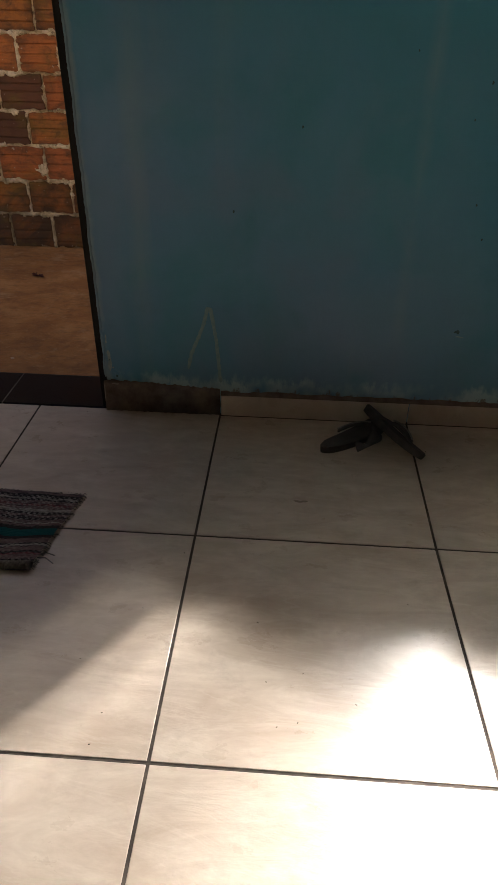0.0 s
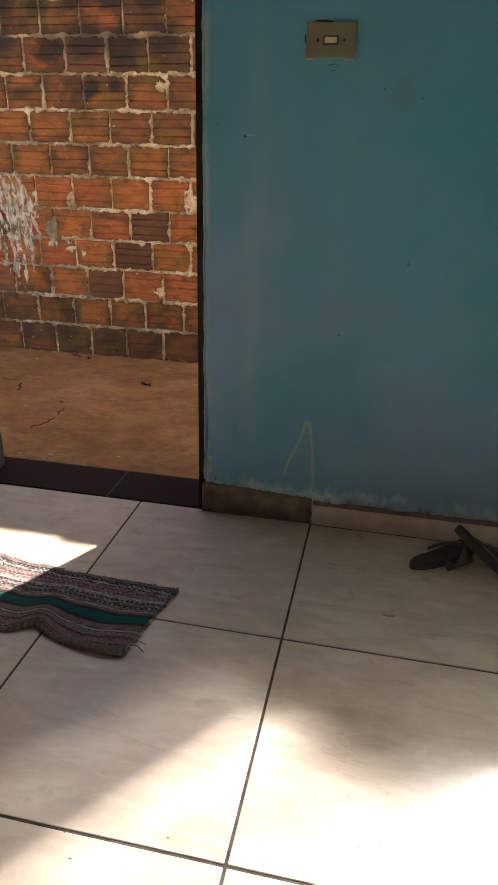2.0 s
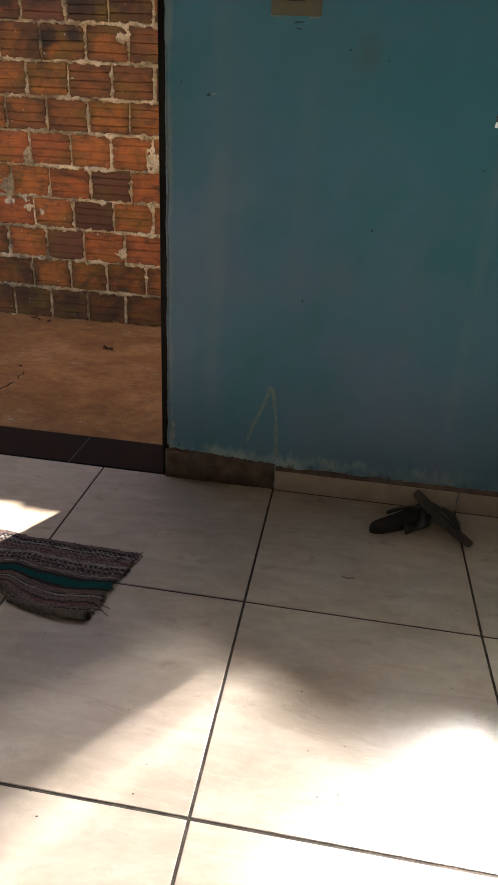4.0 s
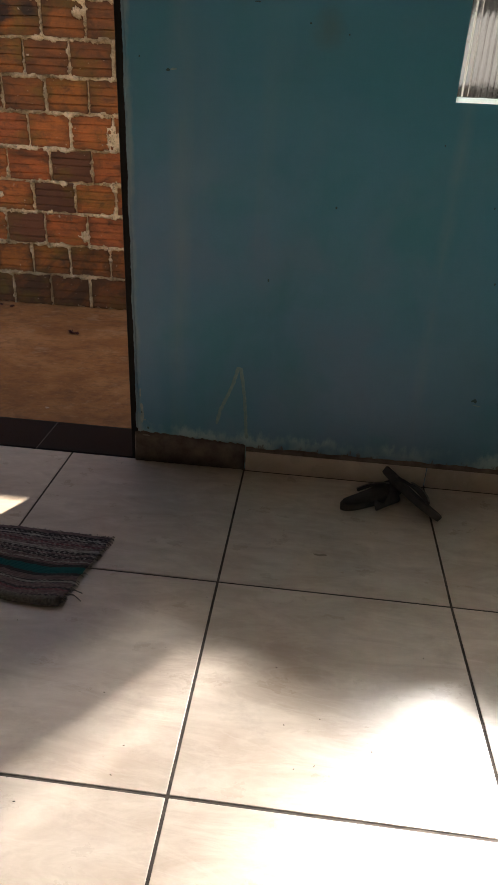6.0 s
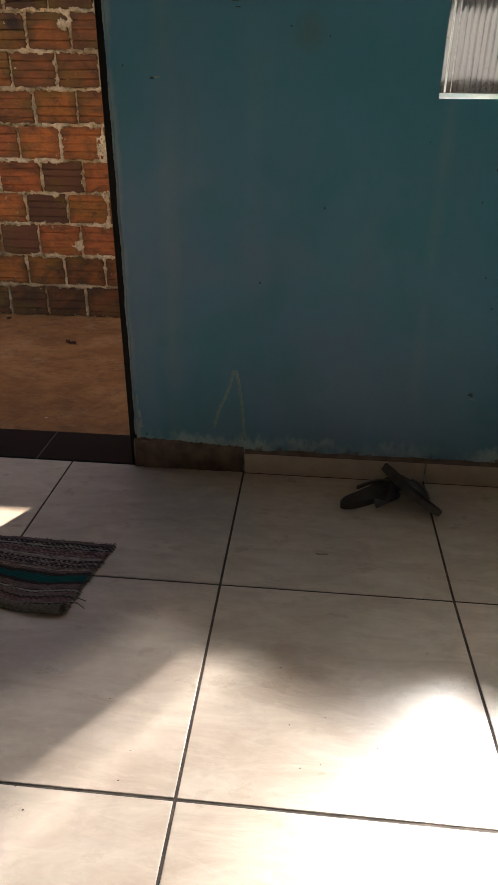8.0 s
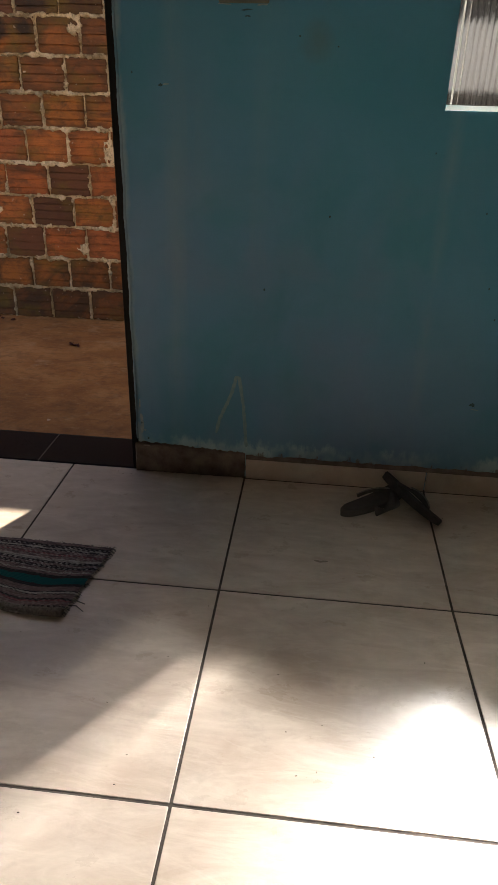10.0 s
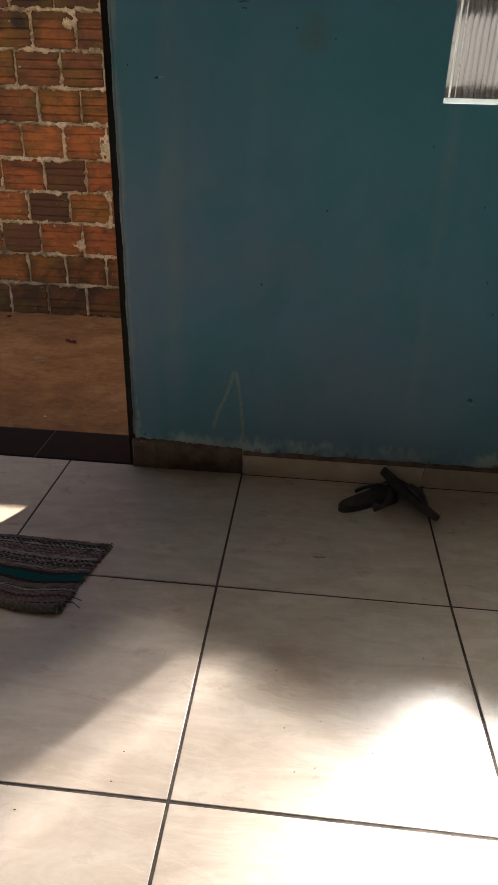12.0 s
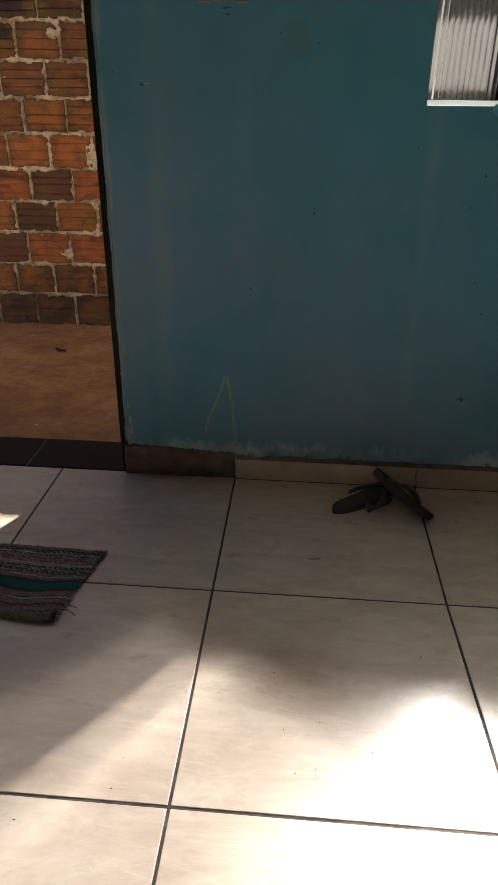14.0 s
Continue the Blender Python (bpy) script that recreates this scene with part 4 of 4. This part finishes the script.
# ---- rag rug ----
def rag_rug():
    rug = tagged(empty("rag_rug", -0.26, -0.57, 0), "striped woven rag rug, rumpled, with teal band", "rug")
    bm = bmesh.new()
    uvl = bm.loops.layers.uv.new("UVMap")
    nu, nv, length = 190, 208, 0.80
    grid = []
    for j in range(nv + 1):
        v = j / nv
        line = []
        for i in range(nu + 1):
            u = i / nu
            # u runs from the right end to the left, v from the near edge to the far edge
            x = 0.137 - length * u - 0.046 * (1 - v) + 0.006 * noise.noise((v * 14, 0, u * 2))
            y = -0.704 + 0.268 * v + 0.014 * u + (0.09 * max(0, u - 0.36) + 0.010 * math.sin(u * 31) * max(0, u - 0.3)) * v ** 2
            fold = math.exp(-((u - 0.30 - 0.06 * v) / 0.055) ** 2) * (1 - v) ** 1.1
            y += (0.034 * fold + 0.007 * math.sin(u * 23 + 2)) * (1 - v) + 0.010 * max(0.0, min(1.0, (u - 0.30) / 0.12)) * (1 - v) ** 2
            y += 0.0035 * noise.noise((u * 16, 3.3, v * 2)) * v ** 3
            z = 0.004 + 0.018 * fold + 0.005 * max(0, math.sin(u * 17 + v * 3.0)) * (1 - 0.6 * v) + 0.003 * noise.noise((u * 8, v * 4, 0.3))
            roll = max(0, 1 - v / 0.10)
            z += 0.009 * math.sin(roll * math.pi * 0.9) * (1 if u < 0.22 else 0.4)
            yarn = abs(math.sin(v * math.pi * 52))
            z += 0.0022 * yarn + 0.0008 * math.sin(u * length * 900 + (int(v * 52) % 2) * math.pi)
            z *= min(1.0, 0.25 + v / 0.035)
            line.append(bm.verts.new((x + 0.26, y + 0.57, max(z, 0.002))))
        grid.append(line)
    for j in range(nv):
        for i in range(nu):
            f = bm.faces.new((grid[j][i], grid[j][i + 1], grid[j + 1][i + 1], grid[j + 1][i]))
            for lp, (a, c) in zip(f.loops, ((i, j), (i + 1, j), (i + 1, j + 1), (i, j + 1))):
                lp[uvl].uv = (a / nu, c / nv)
    part("weave", bm, RUG, rug, "", True)
    hem, rings = bmesh.new(), []
    for i in range(64):
        t = i / 63
        x, y, r = 0.090 - 0.20 * t, -0.700 - 0.004 * math.sin(t * 5) + 0.014 * t * t, (0.0115 - 0.005 * t) * (1 + 0.10 * math.sin(i * 1.7))
        rings.append([hem.verts.new((x + 0.26 + 0.002 * math.sin(a * 2), y + 0.57 + r * math.cos(a), 0.0005 + r + r * math.sin(a) * (1 + 0.05 * math.sin(i * 1.7 + a * 3)))) for a in np.linspace(0, 2 * math.pi, 12, endpoint=False)])
    for r, q in zip(rings, rings[1:]):
        for k in range(12):
            hem.faces.new((r[k], r[(k + 1) % 12], q[(k + 1) % 12], q[k]))
    hem.faces.new(rings[0])
    hem.faces.new(rings[-1])
    part("rolled_hem", hem, plain("hem_yarn", (0.065, 0.06, 0.05), (0.25, 0.22, 0.185), 0.95, 0, 190, 0.6), rug, "rolled grey-mauve knitted hem", True)
    # loose warp threads at the right-hand end and along the far edge
    rnd, fr = random.Random(3), bmesh.new()

    def thread(x, y, z, dx, dy, dz, w=0.0012):
        p = [(x, y, z), (x + dx * 0.5 + rnd.uniform(-0.004, 0.004), y + dy * 0.5 + rnd.uniform(-0.003, 0.003), max(0.002, z + dz)), (x + dx, y + dy, 0.002)]
        rails = [[fr.verts.new((a, c - w, d)), fr.verts.new((a, c + w, d)), fr.verts.new((a, c, d + w * 1.6))] for a, c, d in p]
        for r, t in zip(rails, rails[1:]):
            for k in range(3):
                fr.faces.new((r[k], r[(k + 1) % 3], t[(k + 1) % 3], t[k]))

    for k in range(70):
        v = rnd.random()
        thread(0.137 - 0.046 * (1 - v) + 0.258, -0.704 + 0.268 * v + 0.57, 0.006, rnd.uniform(0.003, 0.013), rnd.uniform(-0.006, 0.006), 0.001, 0.0009)
    for k in range(110):
        u = rnd.random()
        thread(0.137 - 0.8 * u + 0.26, -0.704 + 0.266 + 0.014 * u + 0.09 * max(0, u - 0.36) + 0.57, 0.005, rnd.uniform(-0.006, 0.006), rnd.uniform(0.002, 0.007), 0.001, 0.0008)
    thread(0.095 + 0.26, -0.67 + 0.57, 0.006, 0.04, -0.012, 0.004, 0.0016)
    thread(0.10 + 0.26, -0.66 + 0.57, 0.006, 0.03, 0.004, 0.004, 0.0014)
    part("fringe", fr, plain("fringe_thread", (0.10, 0.09, 0.085), (0.24, 0.21, 0.19), 0.95), rug, "frayed dark warp threads")["kind"] = "stuff"


rag_rug()


# ---- sandals ----
def sandal(label, arch, droop=0.0):
    """A flip-flop along +x, heel at the origin's side, sole on z = 0."""
    s = tagged(empty("flip_flop"), label, "sandal", "pair of flip-flops by the wall")
    bm, n = bmesh.new(), 40
    top, bot = [], []
    for k in range(n):
        a = 2 * math.pi * k / n
        x = 0.126 * math.cos(a)
        half = 0.036 + 0.008 * math.cos(a - 0.35) + 0.006 * math.cos(2 * a)
        y = half * math.sin(a) + 0.006 * math.cos(2 * a)
        lift = 0.006 * max(0, x / 0.126) ** 2
        bot.append(bm.verts.new((x * 0.985, y * 0.97, 0.0 + lift)))
        top.append(bm.verts.new((x, y, 0.019 + lift + 0.004 * max(0, -x / 0.126))))
    bm.faces.new(bot)
    lid = bm.faces.new(top)
    for k in range(n):
        bm.faces.new((bot[k], bot[(k + 1) % n], top[(k + 1) % n], top[k]))
    bmesh.ops.bevel(bm, geom=list(lid.edges), offset=0.003, segments=2, affect="EDGES")
    part("sole", bm, RUBBER, s)
    for side in (-1, 1):
        st, rails = bmesh.new(), []
        for i in range(13):
            t = i / 12
            slack = droop if side < 0 else 0.0
            bow = math.sin(math.pi * t) ** 0.8
            x = 0.07 - 0.105 * t - 0.70 * slack * bow
            y = side * (0.002 + (0.038 if side < 0 else 0.031) * t ** 0.7 + slack * bow)
            z = 0.022 + max(0.006, arch - 0.5 * slack) * math.sin(math.pi * min(1, t * 0.95 + 0.03)) ** 0.8
            w = 0.005 + (0.009 + 0.50 * slack) * math.sin(math.pi * t)
            rails.append([st.verts.new((x + w, y, z)), st.verts.new((x, y + side * 0.003, z + 0.007)), st.verts.new((x - w, y, z)), st.verts.new((x, y - side * 0.003, z - 0.002))])
        for r, t in zip(rails, rails[1:]):
            for k in range(4):
                st.faces.new((r[k], r[(k + 1) % 4], t[(k + 1) % 4], t[k]))
        st.faces.new(rails[0])
        st.faces.new(rails[-1])
        strap = part("strap", st, RUBBER, s, "", True)
        if side > 0:
            bead, rings = bmesh.new(), []
            for i in range(25):
                t = i / 24
                x, y = 0.066 - 0.105 * t, side * (0.004 + 0.031 * t ** 0.7)
                z, r = 0.030 + arch * math.sin(math.pi * min(1, t * 0.95 + 0.03)) ** 0.8, 0.0021 + 0.0006 * (i % 2)
                rings.append([bead.verts.new((x + r * math.cos(a), y, z + r * math.sin(a))) for a in np.linspace(0, 2 * math.pi, 6, endpoint=False)])
            for r, t in zip(rings, rings[1:]):
                for k in range(6):
                    bead.faces.new((r[k], r[(k + 1) % 6], t[(k + 1) % 6], t[k]))
            bead.faces.new(rings[0])
            bead.faces.new(rings[-1])
            part("piping", bead, PIPING, strap, "grey beaded strap edge", True)
    return s


first = sandal("worn black rubber flip-flop lying on beige tiles", 0.008, 0.055)
first.matrix_world = pose(0.835, -0.112, 0.001, 0, 0, 41)
second = sandal("worn black rubber flip-flop tipped against the skirting", 0.010)
second.matrix_world = pose(0.930, -0.122, 0.029, -34, 8, -56)
part("toggle", box(-0.012, 0.012, 0.038, 0.05, 0.022, 0.034, 0.003), PALE_LEAF, second, "pale beige strap end")


# ---- crumbs on the floor ----
rnd = random.Random(2)
for x, y in ((0.597, -0.811), (0.689, -0.927), (0.907, -0.738), (0.621, -0.950), (0.644, -1.040), (0.680, -1.029), (0.784, -0.985), (0.330, -1.096), (0.187, -1.165), (0.019, -0.761), (0.359, -0.792), (0.419, -0.622), (0.157, -1.125), (0.336, -1.036), (0.266, -0.926), (0.030, -0.030), (0.050, -0.045), (0.075, -0.040), (1.030, -0.160)):
    bm = bmesh.new()
    bmesh.ops.create_icosphere(bm, subdivisions=1, radius=rnd.uniform(0.0009, 0.0016), matrix=pose(0, 0, 0, 0, 0, rnd.uniform(0, 360)) @ Matrix.Diagonal((1.6, 0.7, 0.6, 1)))
    ob = finish("crumb", bm, CRUMB)
    ob.location = (x, y, 0.0012)
    tagged(ob, "tiny dark crumb on the beige tiles", "crumb", "crumbs on the tile floor")

scuff = finish("scuff", ribbon([(0.664, -0.410), (0.680, -0.414), (0.700, -0.409)], 0.008, 0.0004, "xy", 90), plain("scuff_dirt", (0.26, 0.205, 0.16), (0.36, 0.295, 0.24), 0.9, 0, 160))
scuff.location.z = 0.0004
tagged(scuff, "faint dark scuff on the beige tiles", "scuff", kind="structure")

# ---- floor tiles ----
tile_mesh = {}
GX, GY, GAP_X, GAP_Y, OUT_OF_SQUARE = 0.435, 0.0, 0.0032, 0.0029, 0.012
for i in range(-4, 6):
    for j in range(-7, 0):
        x0, x1 = max(GX + 0.56 * i + GAP_X, ROOM_L + 0.002), min(GX + 0.56 * (i + 1) - GAP_X, ROOM_R - 0.002)
        y0, y1 = max(GY + 0.56 * j + GAP_Y, ROOM_B + 0.002), GY + 0.56 * (j + 1) - GAP_Y
        if j == -1:
            y1 = -0.0055 if x0 < 0 else -0.0175
        if x1 - x0 < 0.02 or y1 - y0 < 0.02:
            continue
        # one joint by the window runs out of square
        skew = {0: 1, 1: -1}.get(i, 0) * (j if j in (-2, -3) else 0)
        size = (round(x1 - x0, 3), round(y1 - y0, 3), skew)
        if size not in tile_mesh:
            bm = box(-size[0] / 2, size[0] / 2, -size[1] / 2, size[1] / 2, -0.008, 0, 0.0012)
            for v in bm.verts:
                if v.co.x * skew < 0 and (v.co.y < 0 or j == -3):
                    v.co.x += OUT_OF_SQUARE
            bmesh.ops.recalc_face_normals(bm, faces=bm.faces)
            tile_mesh[size] = bpy.data.meshes.new("tile")
            bm.to_mesh(tile_mesh[size])
            bm.free()
            tile_mesh[size].materials.append(TILE)
        ob = new("tile", tile_mesh[size])
        ob.parent, ob.location = floor, ((x0 + x1) / 2, (y0 + y1) / 2, 0.0)

# ---- bricks ----
def brick_mesh(seed, width, height, clay):
    """A hollow clay brick's outer face with its grooves, jittered edges."""
    r = random.Random(seed)
    prof = [(0.07, 0.0), (0.003, 0.0), (0.0, 0.004)]
    # extruded ledges: the face steps in under each one, some sharp, some nearly worn away
    for g in r.choice(((0.24, 0.50, 0.77), (0.21, 0.46, 0.73), (0.27, 0.52, 0.79), (0.20, 0.40, 0.61, 0.82))):
        z, deep = height * g + r.uniform(-0.004, 0.004), r.choice((0.002, 0.0035, 0.005, 0.007))
        prof += [(0.0, z - 0.006), (deep * 0.55, z - 0.002), (deep, z + 0.0015), (-0.0012, z + 0.0025)]
    prof += [(0.0, height - 0.005), (0.004, height), (0.07, height)]
    verts, faces, cuts = [], [], (0.0, 0.03, 0.14, 0.26, 0.38, 0.5, 0.62, 0.74, 0.86, 0.97, 1.0)
    for c in cuts:
        end = 0.004 if c in (0.0, 1.0) else 0.0
        for y, z in prof:
            verts.append((width * (c - 0.5) + r.uniform(-0.0012, 0.0012), (y + end if y < 0.06 else y) + r.uniform(-0.0008, 0.0008), z + r.uniform(-0.0012, 0.0012) * (4.5 if y in (0.003, 0.004) or z < 0.005 or z > height - 0.006 else 1)))
    k = len(prof)
    for a in range(len(cuts) - 1):
        for b in range(k - 1):
            p = a * k + b
            faces.append((p, p + k, p + k + 1, p + 1))
    faces += [tuple(range(k)), tuple(range((len(cuts) - 1) * k, len(cuts) * k))[::-1]]
    me = bpy.data.meshes.new("brick")
    me.from_pydata(verts, [], faces)
    me.materials.append(CLAY[clay])
    return me


rnd = random.Random(21)
shapes = {clay: [brick_mesh(40 + 7 * k + len(clay), 0.195, 0.139, clay) for k in range(5)] for clay in CLAY}
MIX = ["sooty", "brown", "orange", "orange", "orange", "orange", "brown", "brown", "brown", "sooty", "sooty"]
for row, line in enumerate(JOINTS):
    low, high = COURSES[row], COURSES[row + 1]
    for a, c in zip(line, line[1:]):
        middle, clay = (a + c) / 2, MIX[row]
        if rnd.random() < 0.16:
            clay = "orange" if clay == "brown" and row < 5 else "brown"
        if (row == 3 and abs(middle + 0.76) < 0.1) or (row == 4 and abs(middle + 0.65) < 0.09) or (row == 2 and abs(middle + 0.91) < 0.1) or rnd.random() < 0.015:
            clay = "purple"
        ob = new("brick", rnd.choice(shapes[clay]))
        ob.parent = brick_wall
        ob.location = ((a + c) / 2, YARD_Y + rnd.uniform(-0.003, 0.003), low + 0.007)
        ob.scale = ((c - a - 0.010) / 0.195, 1, (high - low - 0.013) / 0.139)
        ob.rotation_euler = (0, rnd.uniform(-0.012, 0.012), rnd.uniform(-0.01, 0.01))
